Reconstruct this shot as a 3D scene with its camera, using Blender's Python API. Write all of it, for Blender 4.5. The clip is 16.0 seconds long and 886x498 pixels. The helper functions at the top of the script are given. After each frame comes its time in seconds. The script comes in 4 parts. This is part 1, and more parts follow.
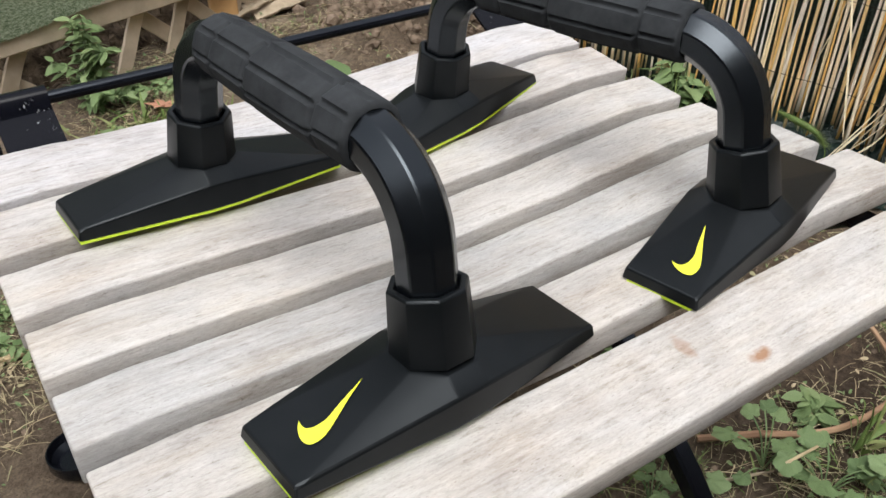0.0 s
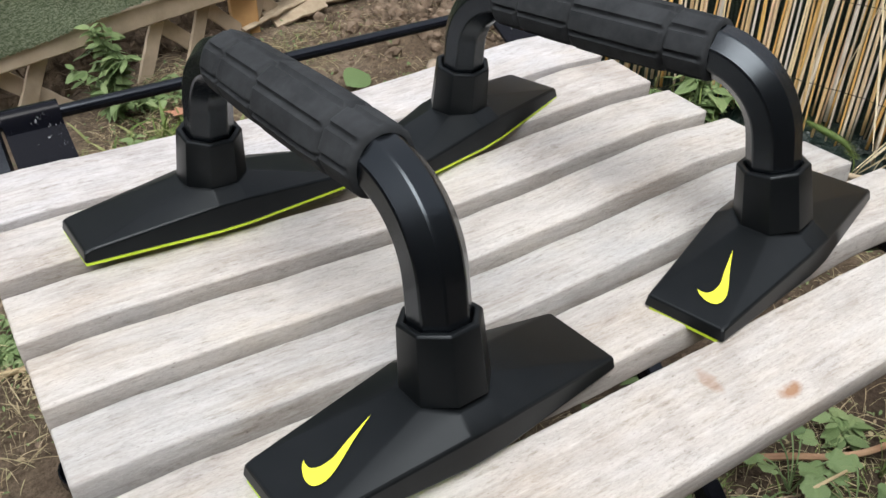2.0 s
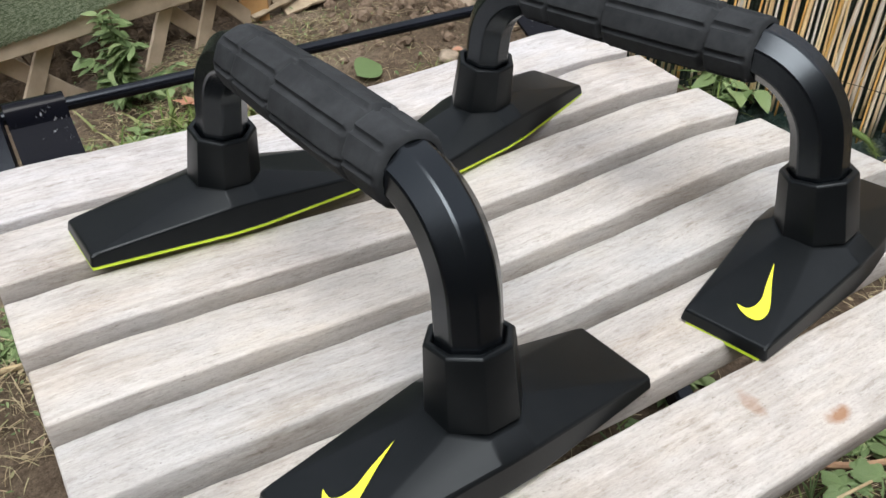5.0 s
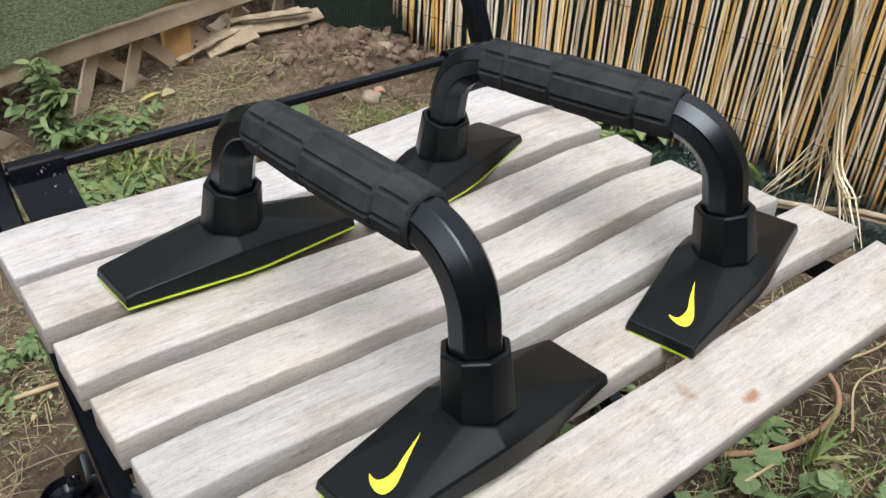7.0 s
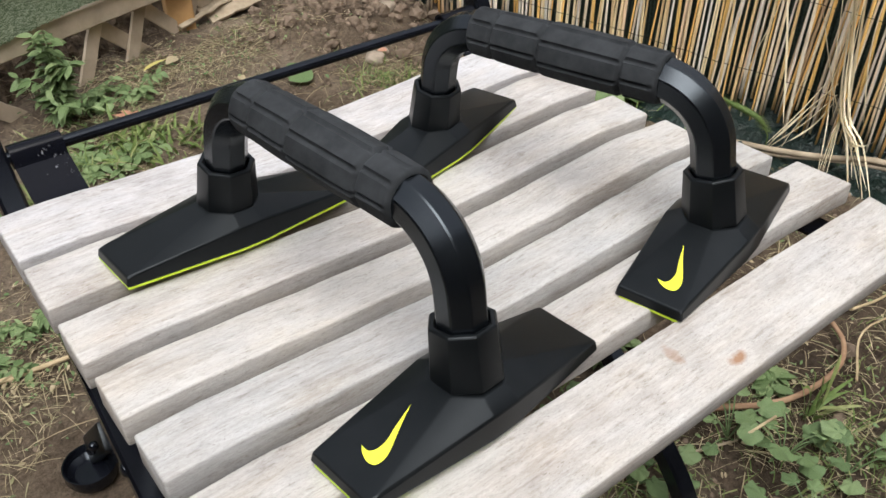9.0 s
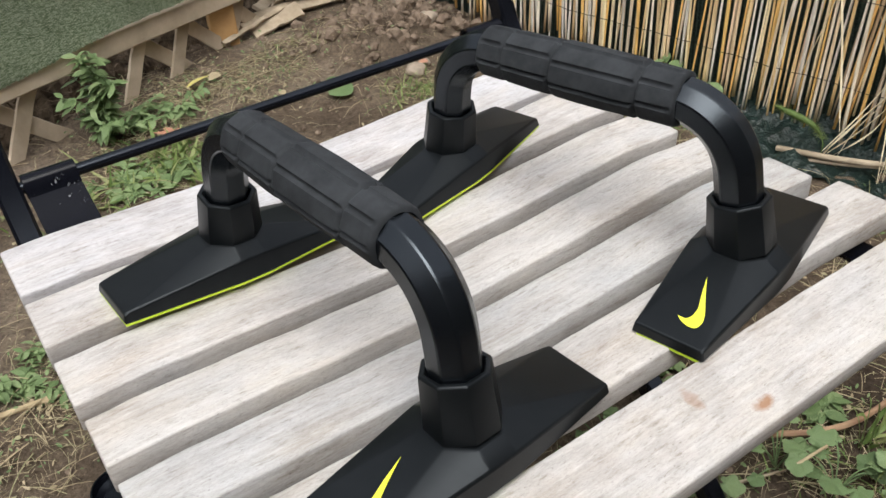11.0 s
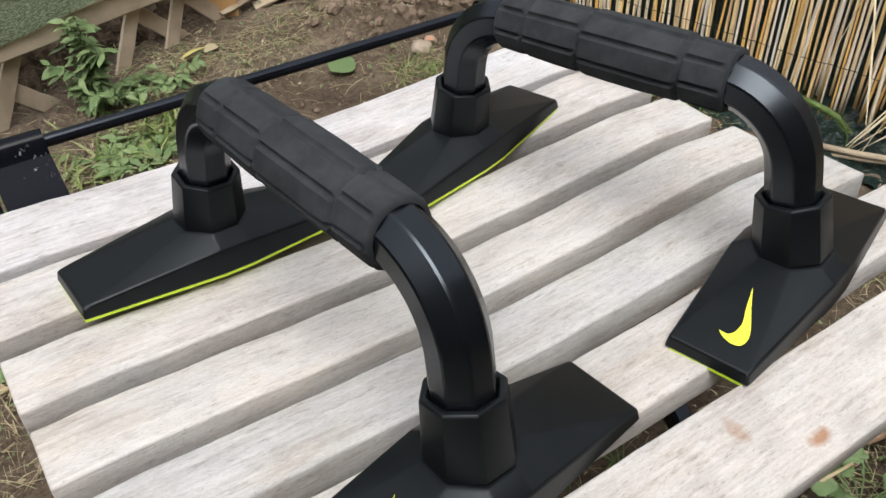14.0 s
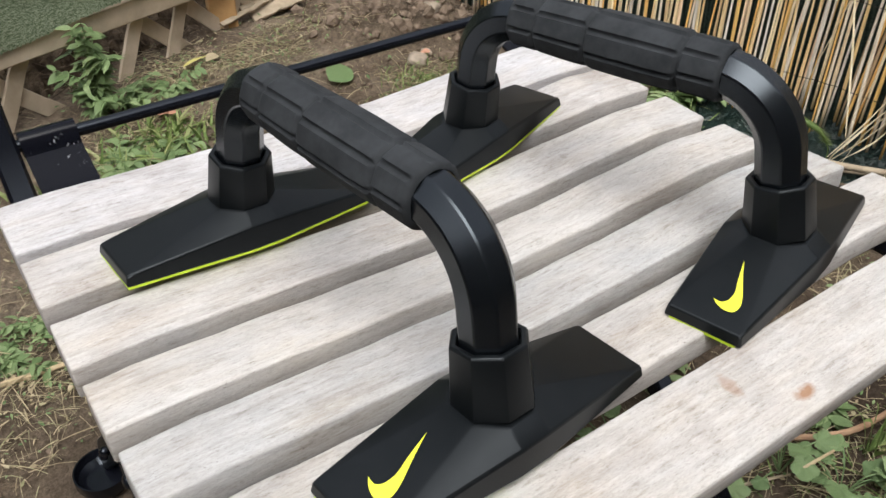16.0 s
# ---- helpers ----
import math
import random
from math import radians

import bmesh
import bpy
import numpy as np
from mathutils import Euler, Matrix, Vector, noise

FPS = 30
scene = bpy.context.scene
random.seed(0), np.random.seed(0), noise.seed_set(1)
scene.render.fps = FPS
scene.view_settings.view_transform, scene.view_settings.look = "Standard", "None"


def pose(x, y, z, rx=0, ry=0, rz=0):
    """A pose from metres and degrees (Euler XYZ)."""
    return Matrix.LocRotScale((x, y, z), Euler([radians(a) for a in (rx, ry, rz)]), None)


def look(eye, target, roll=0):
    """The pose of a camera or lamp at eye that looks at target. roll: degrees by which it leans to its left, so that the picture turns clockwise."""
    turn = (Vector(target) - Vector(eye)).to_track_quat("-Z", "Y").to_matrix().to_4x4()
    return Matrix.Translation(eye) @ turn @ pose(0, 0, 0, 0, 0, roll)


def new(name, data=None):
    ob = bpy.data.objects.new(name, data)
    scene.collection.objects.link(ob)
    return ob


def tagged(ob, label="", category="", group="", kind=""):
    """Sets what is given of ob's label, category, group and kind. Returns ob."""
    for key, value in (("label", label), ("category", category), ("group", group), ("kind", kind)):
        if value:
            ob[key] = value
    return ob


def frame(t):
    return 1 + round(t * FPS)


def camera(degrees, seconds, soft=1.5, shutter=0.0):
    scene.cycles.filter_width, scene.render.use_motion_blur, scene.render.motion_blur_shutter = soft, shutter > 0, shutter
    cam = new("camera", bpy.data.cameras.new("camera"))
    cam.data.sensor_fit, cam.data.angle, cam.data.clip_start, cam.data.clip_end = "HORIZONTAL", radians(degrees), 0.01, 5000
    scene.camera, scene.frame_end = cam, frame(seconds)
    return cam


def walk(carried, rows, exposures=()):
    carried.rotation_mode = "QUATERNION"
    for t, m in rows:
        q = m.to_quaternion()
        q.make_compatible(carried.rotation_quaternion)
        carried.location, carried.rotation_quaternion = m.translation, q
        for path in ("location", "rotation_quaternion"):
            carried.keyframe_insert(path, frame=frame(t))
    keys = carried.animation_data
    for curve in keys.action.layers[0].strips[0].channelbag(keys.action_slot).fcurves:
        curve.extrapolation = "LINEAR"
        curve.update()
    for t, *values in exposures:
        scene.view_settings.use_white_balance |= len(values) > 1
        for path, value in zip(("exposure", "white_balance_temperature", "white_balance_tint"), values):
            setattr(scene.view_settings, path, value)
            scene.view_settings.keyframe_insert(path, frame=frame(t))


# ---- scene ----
cam = camera(55.0, 16.0)
PATH = [
    (0, (0.238, -0.514, 0.746), (1.137, 0.818, -0.444), 0.9),
    (0.5, (0.236, -0.513, 0.746), (1.141, 0.818, -0.442), 1.0),
    (1, (0.237, -0.508, 0.745), (1.14, 0.828, -0.437), 1.0),
    (1.5, (0.244, -0.506, 0.748), (1.125, 0.849, -0.43), 0.5),
    (2, (0.252, -0.499, 0.745), (1.112, 0.865, -0.439), 0.2),
    (2.5, (0.264, -0.494, 0.744), (1.11, 0.874, -0.445), 0.0),
    (3, (0.271, -0.486, 0.742), (1.11, 0.879, -0.455), 0.0),
    (3.5, (0.274, -0.475, 0.739), (1.108, 0.884, -0.467), 0.1),
    (4, (0.271, -0.47, 0.737), (1.099, 0.888, -0.476), 0.4),
    (6.3, (0.211, -0.502, 0.764), (1.192, 0.807, -0.386), 2.7),
    (6.5, (0.2, -0.508, 0.775), (1.22, 0.784, -0.362), 3.1),
    (7, (0.176, -0.504, 0.795), (1.225, 0.754, -0.354), 3.2),
    (7.5, (0.17, -0.5, 0.803), (1.205, 0.726, -0.391), 2.6),
    (8, (0.17, -0.506, 0.809), (1.187, 0.698, -0.421), 2.5),
    (8.5, (0.176, -0.514, 0.81), (1.18, 0.699, -0.423), 1.8),
    (10.8, (0.232, -0.513, 0.805), (1.11, 0.795, -0.427), -2.9),
    (11, (0.234, -0.508, 0.806), (1.105, 0.81, -0.42), -2.8),
    (11.5, (0.237, -0.493, 0.799), (1.103, 0.838, -0.417), -2.5),
    (12, (0.247, -0.479, 0.791), (1.11, 0.848, -0.43), -2.3),
    (12.5, (0.257, -0.47, 0.782), (1.108, 0.857, -0.448), -2.2),
    (13, (0.264, -0.461, 0.776), (1.106, 0.862, -0.466), -1.9),
    (13.5, (0.269, -0.454, 0.77), (1.113, 0.858, -0.482), -1.5),
    (14, (0.261, -0.459, 0.771), (1.121, 0.838, -0.486), -1.0),
    (14.5, (0.243, -0.471, 0.776), (1.117, 0.824, -0.473), -0.7),
    (15, (0.225, -0.48, 0.778), (1.112, 0.818, -0.458), -0.3),
    (15.5, (0.22, -0.485, 0.778), (1.12, 0.814, -0.449), 0.1),
    (16, (0.219, -0.486, 0.776), (1.127, 0.812, -0.445), 0.4),
]
walk(cam, [(t, look(eye, target, roll)) for t, eye, target, roll in PATH])

# ---- light ----
world = bpy.data.worlds.new("overcast_sky")
scene.world = world
world.use_nodes = True
wn = world.node_tree
sky = wn.nodes.new("ShaderNodeTexSky")
sky.sky_type = "NISHITA"
sky.sun_disc = False
sky.sun_elevation, sky.sun_rotation = radians(65), radians(-143)
sky.air_density, sky.dust_density, sky.ozone_density = 1.0, 4.0, 1.0
soften = wn.nodes.new("ShaderNodeHueSaturation")
soften.inputs["Saturation"].default_value = 0.26
wn.links.new(sky.outputs[0], soften.inputs["Color"])
wn.links.new(soften.outputs[0], wn.nodes["Background"].inputs["Color"])
wn.nodes["Background"].inputs["Strength"].default_value = 0.15
sun = new("sun", bpy.data.lights.new("sun", "SUN"))
sun.data.energy, sun.data.angle, sun.data.color = 1.4, radians(45), (1.0, 0.985, 0.945)
sun.matrix_world = look((-0.75, -1.0, 2.7), (0, 0, 0))
scene.view_settings.exposure = 0.77


# ---- materials ----
def material(name, rough=0.6, metal=0.0):
    m = bpy.data.materials.new(name)
    m.use_nodes = True
    b = m.node_tree.nodes["Principled BSDF"]
    b.inputs["Roughness"].default_value = rough
    b.inputs["Metallic"].default_value = metal
    return m, m.node_tree, b


def node(nt, kind, **vals):
    n = nt.nodes.new(kind)
    for k, v in vals.items():
        n.inputs[k].default_value = v
    return n


def coords(nt, stretch=(1, 1, 1), shift=True):
    """Object coordinates in metres, moved by the object's own random number."""
    tc = nt.nodes.new("ShaderNodeTexCoord")
    mp = nt.nodes.new("ShaderNodeMapping")
    mp.inputs["Scale"].default_value = stretch
    if shift:
        oi = nt.nodes.new("ShaderNodeObjectInfo")
        add = node(nt, "ShaderNodeVectorMath")
        add.operation = "MULTIPLY_ADD"
        comb = nt.nodes.new("ShaderNodeCombineXYZ")
        for i in range(3):
            nt.links.new(oi.outputs["Random"], comb.inputs[i])
        add.inputs[1].default_value = (7.0, 5.0, 3.0)
        nt.links.new(comb.outputs[0], add.inputs[0])
        nt.links.new(tc.outputs["Object"], add.inputs[2])
        nt.links.new(add.outputs[0], mp.inputs["Vector"])
    else:
        nt.links.new(tc.outputs["Object"], mp.inputs["Vector"])
    return mp.outputs[0]


def noise_tex(nt, vec, scale, detail=5, rough=0.6):
    n = node(nt, "ShaderNodeTexNoise", Scale=scale, Detail=detail, Roughness=rough)
    nt.links.new(vec, n.inputs["Vector"])
    return n.outputs["Fac"]


def ramp(nt, fac, stops):
    r = nt.nodes.new("ShaderNodeValToRGB")
    el = r.color_ramp.elements
    while len(el) < len(stops):
        el.new(0.5)
    for e, (p, c) in zip(el, stops):
        e.position, e.color = p, (*c, 1) if len(c) == 3 else c
    nt.links.new(fac, r.inputs[0])
    return r.outputs[0]


def mix(nt, fac, a, b, mode="MIX"):
    m = nt.nodes.new("ShaderNodeMix")
    m.data_type, m.blend_type = "RGBA", mode
    for sock, v in ((m.inputs["Factor"], fac), (m.inputs[6], a), (m.inputs[7], b)):
        if isinstance(v, (int, float)):
            sock.default_value = v
        elif isinstance(v, tuple):
            sock.default_value = (*v, 1)
        else:
            nt.links.new(v, sock)
    return m.outputs[2]


def bump(nt, b, height, strength, dist=0.001):
    n = node(nt, "ShaderNodeBump", Strength=strength, Distance=dist)
    nt.links.new(height, n.inputs["Height"])
    nt.links.new(n.outputs[0], b.inputs["Normal"])


def plain(name, c1, c2, scale, rough, metal=0.0, bumps=0.3, dist=0.0006, fine=400, stretch=(1, 1, 1), spec=0.5, tint=(1, 1, 1)):
    """Two tones blended by a coarse noise, with fine relief."""
    m, nt, b = material(name, rough, metal)
    v = coords(nt, stretch)
    col = ramp(nt, noise_tex(nt, v, scale), [(0.35, c1), (0.65, c2)])
    nt.links.new(col, b.inputs["Base Color"])
    b.inputs["Specular IOR Level"].default_value = spec
    b.inputs["Specular Tint"].default_value = (*tint, 1)
    bump(nt, b, noise_tex(nt, v, fine, 3), bumps, dist)
    return m


def weathered_wood(name, stains=(), hue=(1.0, 1.0, 1.0)):
    """Silvered hardwood: long soft grain, cloudy bleaching, fine dark pores; hue tells one board from another."""
    m, nt, b = material(name, 0.85)
    b.inputs["Specular IOR Level"].default_value = 0.2
    v = coords(nt, (5, 95, 95))
    grain = noise_tex(nt, v, 4.5, 6, 0.65)
    col = ramp(nt, grain, [(0.30, (0.24, 0.215, 0.20)), (0.44, (0.40, 0.38, 0.362)), (0.68, (0.53, 0.525, 0.515))])
    v2 = coords(nt, (1, 2.2, 2.2))
    patch = ramp(nt, noise_tex(nt, v2, 14, 4), [(0.33, (0.40, 0.37, 0.345)), (0.47, (0.51, 0.495, 0.48)), (0.64, (0.565, 0.565, 0.565))])
    col = mix(nt, 0.62, col, patch)
    v3 = coords(nt, (40, 110, 110))
    specks = ramp(nt, noise_tex(nt, v3, 9, 5, 0.75), [(0.34, (0.55, 0.52, 0.50)), (0.47, (1, 1, 1))])
    col = mix(nt, 0.42, col, specks, "MULTIPLY")
    fibre = ramp(nt, noise_tex(nt, coords(nt, (70, 260, 260)), 5, 8, 0.8), [(0.28, (0.66, 0.645, 0.64)), (0.5, (1, 1, 1)), (0.72, (1.16, 1.16, 1.17))])
    col = mix(nt, 0.5, col, fibre, "MULTIPLY")
    fleck = ramp(nt, noise_tex(nt, coords(nt, (150, 320, 320)), 2.2, 3, 0.5), [(0.24, (0.50, 0.47, 0.45)), (0.34, (1, 1, 1))])
    field = ramp(nt, noise_tex(nt, coords(nt, (5, 14, 14)), 6, 3), [(0.36, (0.25, 0.25, 0.25)), (0.62, (1, 1, 1))])
    col = mix(nt, field, col, fleck, "MULTIPLY")
    mottle = ramp(nt, noise_tex(nt, coords(nt, (20, 80, 80)), 4, 6, 0.75), [(0.33, (0.66, 0.63, 0.59)), (0.48, (1, 1, 1))])
    col = mix(nt, field, col, mottle, "MULTIPLY")
    cream = ramp(nt, noise_tex(nt, coords(nt, (2.2, 9, 9)), 5, 5, 0.65), [(0.47, (0, 0, 0)), (0.68, (0.45, 0.45, 0.45))])
    col = mix(nt, cream, col, (1.02, 0.965, 0.87), "MULTIPLY")
    worn = ramp(nt, noise_tex(nt, coords(nt, (9, 60, 60)), 5, 6, 0.7), [(0.55, (0, 0, 0)), (0.72, (0.7, 0.7, 0.7))])
    col = mix(nt, worn, col, (0.61, 0.60, 0.585))
    oi = nt.nodes.new("ShaderNodeObjectInfo")
    streak = ramp(nt, noise_tex(nt, coords(nt, (1.6, 46, 46)), 6, 5, 0.6), [(0.36, (0.74, 0.70, 0.665)), (0.50, (1, 1, 1)), (0.66, (1.07, 1.06, 1.05))])
    col = mix(nt, 0.28, col, streak, "MULTIPLY")
    cloud = ramp(nt, noise_tex(nt, coords(nt, (1, 1.6, 1.6)), 26, 6, 0.65), [(0.38, (0.86, 0.865, 0.875)), (0.55, (1, 1, 1)), (0.70, (1.06, 1.04, 1.01))])
    col = mix(nt, 0.75, col, cloud, "MULTIPLY")
    tone = ramp(nt, oi.outputs["Random"], [(0.0, (0.93, 0.90, 0.87)), (0.5, (1.0, 0.99, 0.98)), (1.0, (1.0, 1.0, 1.02))])
    col = mix(nt, 1.0, col, tone, "MULTIPLY")
    col = mix(nt, 1.0, col, hue, "MULTIPLY")
    tc = nt.nodes.new("ShaderNodeTexCoord")
    for sx, sy, rx, ry, strength in stains:
        mp = nt.nodes.new("ShaderNodeMapping")
        mp.vector_type = "TEXTURE"
        mp.inputs["Location"].default_value = (sx, sy, 0)
        mp.inputs["Scale"].default_value = (rx, ry, 1)
        wob = node(nt, "ShaderNodeVectorMath")
        wob.operation = "MULTIPLY_ADD"
        nz = node(nt, "ShaderNodeTexNoise", Scale=150.0)
        nt.links.new(tc.outputs["Object"], nz.inputs["Vector"])
        wob.inputs[1].default_value = (0.006, 0.006, 0)
        nt.links.new(nz.outputs["Color"], wob.inputs[0])
        nt.links.new(tc.outputs["Object"], wob.inputs[2])
        nt.links.new(wob.outputs[0], mp.inputs["Vector"])
        flat = node(nt, "ShaderNodeVectorMath")
        flat.operation = "MULTIPLY"
        flat.inputs[1].default_value = (1, 1, 0)
        nt.links.new(mp.outputs[0], flat.inputs[0])
        ln = node(nt, "ShaderNodeVectorMath")
        ln.operation = "LENGTH"
        nt.links.new(flat.outputs[0], ln.inputs[0])
        s = strength
        f = ramp(nt, ln.outputs["Value"], [(0.45, (s, s, s)), (1.0, (0, 0, 0))])
        col = mix(nt, f, col, (0.30, 0.15, 0.07))
    nt.links.new(col, b.inputs["Base Color"])
    both = mix(nt, 0.5, grain, noise_tex(nt, v3, 7, 3))
    bump(nt, b, both, 0.55, 0.0012)
    return m


M_WOOD = [weathered_wood("weathered_grey_wood", hue=h) for h in ((1.03, 1.035, 1.06), (1.02, 1.02, 1.035), (1.04, 1.04, 1.045), (1.03, 1.02, 1.0), (0.97, 1.0, 1.03), (1.02, 1.015, 1.01))]
M_WOOD.append(weathered_wood("weathered_grey_wood_with_rust_stains", ((0.0175, 0.0115, 0.005, 0.010, 0.42), (0.047, -0.0125, 0.009, 0.005, 0.85)), (1.045, 1.03, 0.995)))
# the specular tint puts a cool sky reflection into the black paint
M_STEEL = plain("black_painted_steel", (0.0035, 0.004, 0.006), (0.007, 0.008, 0.012), 30, 0.2, 0, 0.06, 0.0004, 300, spec=0.45, tint=(0.78, 0.88, 1.0))


def scuffed_steel():
    m, nt, b = material("scuffed_black_steel", 0.22)
    b.inputs["Specular IOR Level"].default_value = 0.2
    v = coords(nt)
    spots = ramp(nt, noise_tex(nt, coords(nt, (1, 0.6, 0.6)), 300, 4, 0.6), [(0.63, (0, 0, 0)), (0.70, (0.7, 0.7, 0.7))])
    where = ramp(nt, noise_tex(nt, v, 38, 2), [(0.55, (0, 0, 0)), (0.66, (1, 1, 1))])
    both = mix(nt, 1.0, spots, where, "MULTIPLY")
    nt.links.new(mix(nt, both, (0.004, 0.0045, 0.0075), (0.42, 0.43, 0.45)), b.inputs["Base Color"])
    bump(nt, b, noise_tex(nt, v, 90, 3), 0.08, 0.0004)
    return m


M_SCUFFED = scuffed_steel()
# bluish sky sheen on plastic and tube comes from their specular tint
M_PLASTIC = plain("black_moulded_plastic", (0.0038, 0.0048, 0.0056), (0.0060, 0.0070, 0.0080), 60, 0.36, 0, 0.10, 0.0002, 1500, spec=0.29, tint=(0.86, 0.94, 1.0))
M_TUBE = plain("satin_black_coated_tube", (0.003, 0.0038, 0.005), (0.0048, 0.0058, 0.0072), 40, 0.25, 0, 0.04, 0.0002, 900, spec=0.6, tint=(0.78, 0.89, 1.0))
M_FOAM = plain("black_foam_rubber", (0.019, 0.0212, 0.024), (0.036, 0.0398, 0.0445), 60, 0.85, 0, 0.4, 0.0005, 1300, spec=0.22)
M_LIME = plain("lime_rubber", (0.56, 0.78, 0.04), (0.62, 0.84, 0.06), 80, 0.5, 0, 0.1, 0.0002, 900)
M_MARK = plain("yellow_print", (0.80, 0.84, 0.045), (0.86, 0.89, 0.06), 60, 0.5, 0, 0.05, 0.0002, 900)


def soil_material():
    m, nt, b = material("brown_soil", 0.95)
    b.inputs["Specular IOR Level"].default_value = 0.15
    v = coords(nt, shift=False)
    a = ramp(nt, noise_tex(nt, v, 6, 6, 0.6), [(0.3, (0.090, 0.068, 0.050)), (0.5, (0.158, 0.122, 0.090)), (0.72, (0.262, 0.212, 0.164))])
    g = ramp(nt, noise_tex(nt, v, 90, 6, 0.7), [(0.3, (0.45, 0.43, 0.42)), (0.5, (1, 1, 1)), (0.75, (1.5, 1.47, 1.42))])
    col = mix(nt, 0.9, a, g, "MULTIPLY")
    crumbs = ramp(nt, noise_tex(nt, v, 330, 5, 0.8), [(0.34, (0.5, 0.48, 0.46)), (0.5, (1, 1, 1)), (0.68, (1.35, 1.32, 1.28))])
    col = mix(nt, 0.8, col, crumbs, "MULTIPLY")
    # broad soft-edged patch of darker soil on one side of the chair
    mp = nt.nodes.new("ShaderNodeMapping")
    mp.vector_type = "TEXTURE"
    mp.inputs["Location"].default_value = (0.98, -0.24, 0.045)
    mp.inputs["Scale"].default_value = (0.42, 0.30, 1.0)
    nt.links.new(v, mp.inputs["Vector"])
    ln = node(nt, "ShaderNodeVectorMath")
    ln.operation = "LENGTH"
    nt.links.new(mp.outputs[0], ln.inputs[0])
    edge = mix(nt, 0.35, ln.outputs["Value"], noise_tex(nt, v, 16, 5))
    col = mix(nt, ramp(nt, edge, [(0.45, (1, 1, 1)), (0.85, (0, 0, 0))]), col, (0.62, 0.60, 0.60), "MULTIPLY")
    nt.links.new(col, b.inputs["Base Color"])
    bump(nt, b, noise_tex(nt, v, 120, 8, 0.75), 0.9, 0.012)
    return m


M_SOIL = soil_material()
M_CLOD = plain("dry_soil_clod", (0.12, 0.09, 0.067), (0.235, 0.18, 0.138), 50, 0.95, 0, 0.9, 0.004, 160, spec=0.1)
M_STONE = plain("pale_stone", (0.24, 0.20, 0.16), (0.36, 0.30, 0.24), 60, 0.9, 0, 0.6, 0.002, 200, spec=0.2)
M_LATH = plain("old_brown_lath_wood", (0.36, 0.295, 0.22), (0.58, 0.485, 0.375), 8, 0.9, 0, 0.6, 0.002, 60, (1, 1, 1), 0.15)
M_BOARD = plain("dark_brown_boards", (0.045, 0.038, 0.028), (0.085, 0.07, 0.05), 4, 0.85, 0, 0.6, 0.003, 40, (1, 1, 1), 0.15)
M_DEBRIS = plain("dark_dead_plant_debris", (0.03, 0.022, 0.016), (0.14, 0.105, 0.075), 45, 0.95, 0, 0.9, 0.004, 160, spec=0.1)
M_PINE = plain("fresh_sawn_pine", (0.42, 0.24, 0.10), (0.56, 0.35, 0.16), 14, 0.7, 0, 0.3, 0.001, 90, (1, 1, 1), 0.3)
M_PALE = plain("split_pale_wood", (0.26, 0.21, 0.15), (0.46, 0.38, 0.28), 20, 0.85, 0, 0.5, 0.002, 80, (1, 1, 1), 0.2)
M_TWIG = plain("brown_twig", (0.25, 0.14, 0.085), (0.40, 0.26, 0.16), 30, 0.7, 0, 0.4, 0.001, 200)
M_STRAW = plain("dry_straw", (0.70, 0.60, 0.40), (0.90, 0.82, 0.62), 20, 0.75, 0, 0.3, 0.0006, 200)
M_CANE = plain("dry_tan_stalk", (0.36, 0.27, 0.155), (0.55, 0.44, 0.28), 20, 0.8, 0, 0.3, 0.0006, 200)
M_WIRE = plain("rusty_thin_wire", (0.03, 0.025, 0.02), (0.06, 0.045, 0.035), 40, 0.6, 0.6)


def leaf_material(name, c1, c2, c3, rough=0.55):
    """Colour varies from leaf to leaf, with blotches; a little light passes through."""
    m, nt, b = material(name, rough)
    g = nt.nodes.new("ShaderNodeNewGeometry")
    oi = nt.nodes.new("ShaderNodeObjectInfo")
    add = nt.nodes.new("ShaderNodeMath")
    add.operation = "ADD"
    nt.links.new(g.outputs["Random Per Island"], add.inputs[0])
    nt.links.new(oi.outputs["Random"], add.inputs[1])
    fr = nt.nodes.new("ShaderNodeMath")
    fr.operation = "FRACT"
    nt.links.new(add.outputs[0], fr.inputs[0])
    col = ramp(nt, fr.outputs[0], [(0.0, c1), (0.55, c2), (1.0, c3)])
    v = coords(nt)
    blot = ramp(nt, noise_tex(nt, v, 120, 4), [(0.35, (0.7, 0.7, 0.65)), (0.6, (1.1, 1.1, 1.1))])
    col = mix(nt, 0.7, col, blot, "MULTIPLY")
    nt.links.new(col, b.inputs["Base Color"])
    b.inputs["Specular IOR Level"].default_value = 0.3
    tr = nt.nodes.new("ShaderNodeBsdfTranslucent")
    nt.links.new(col, tr.inputs["Color"])
    ms = nt.nodes.new("ShaderNodeMixShader")
    ms.inputs[0].default_value = 0.2
    nt.links.new(b.outputs[0], ms.inputs[1])
    nt.links.new(tr.outputs[0], ms.inputs[2])
    nt.links.new(ms.outputs[0], nt.nodes["Material Output"].inputs["Surface"])
    bump(nt, b, noise_tex(nt, v, 260, 3), 0.3, 0.0006)
    return m


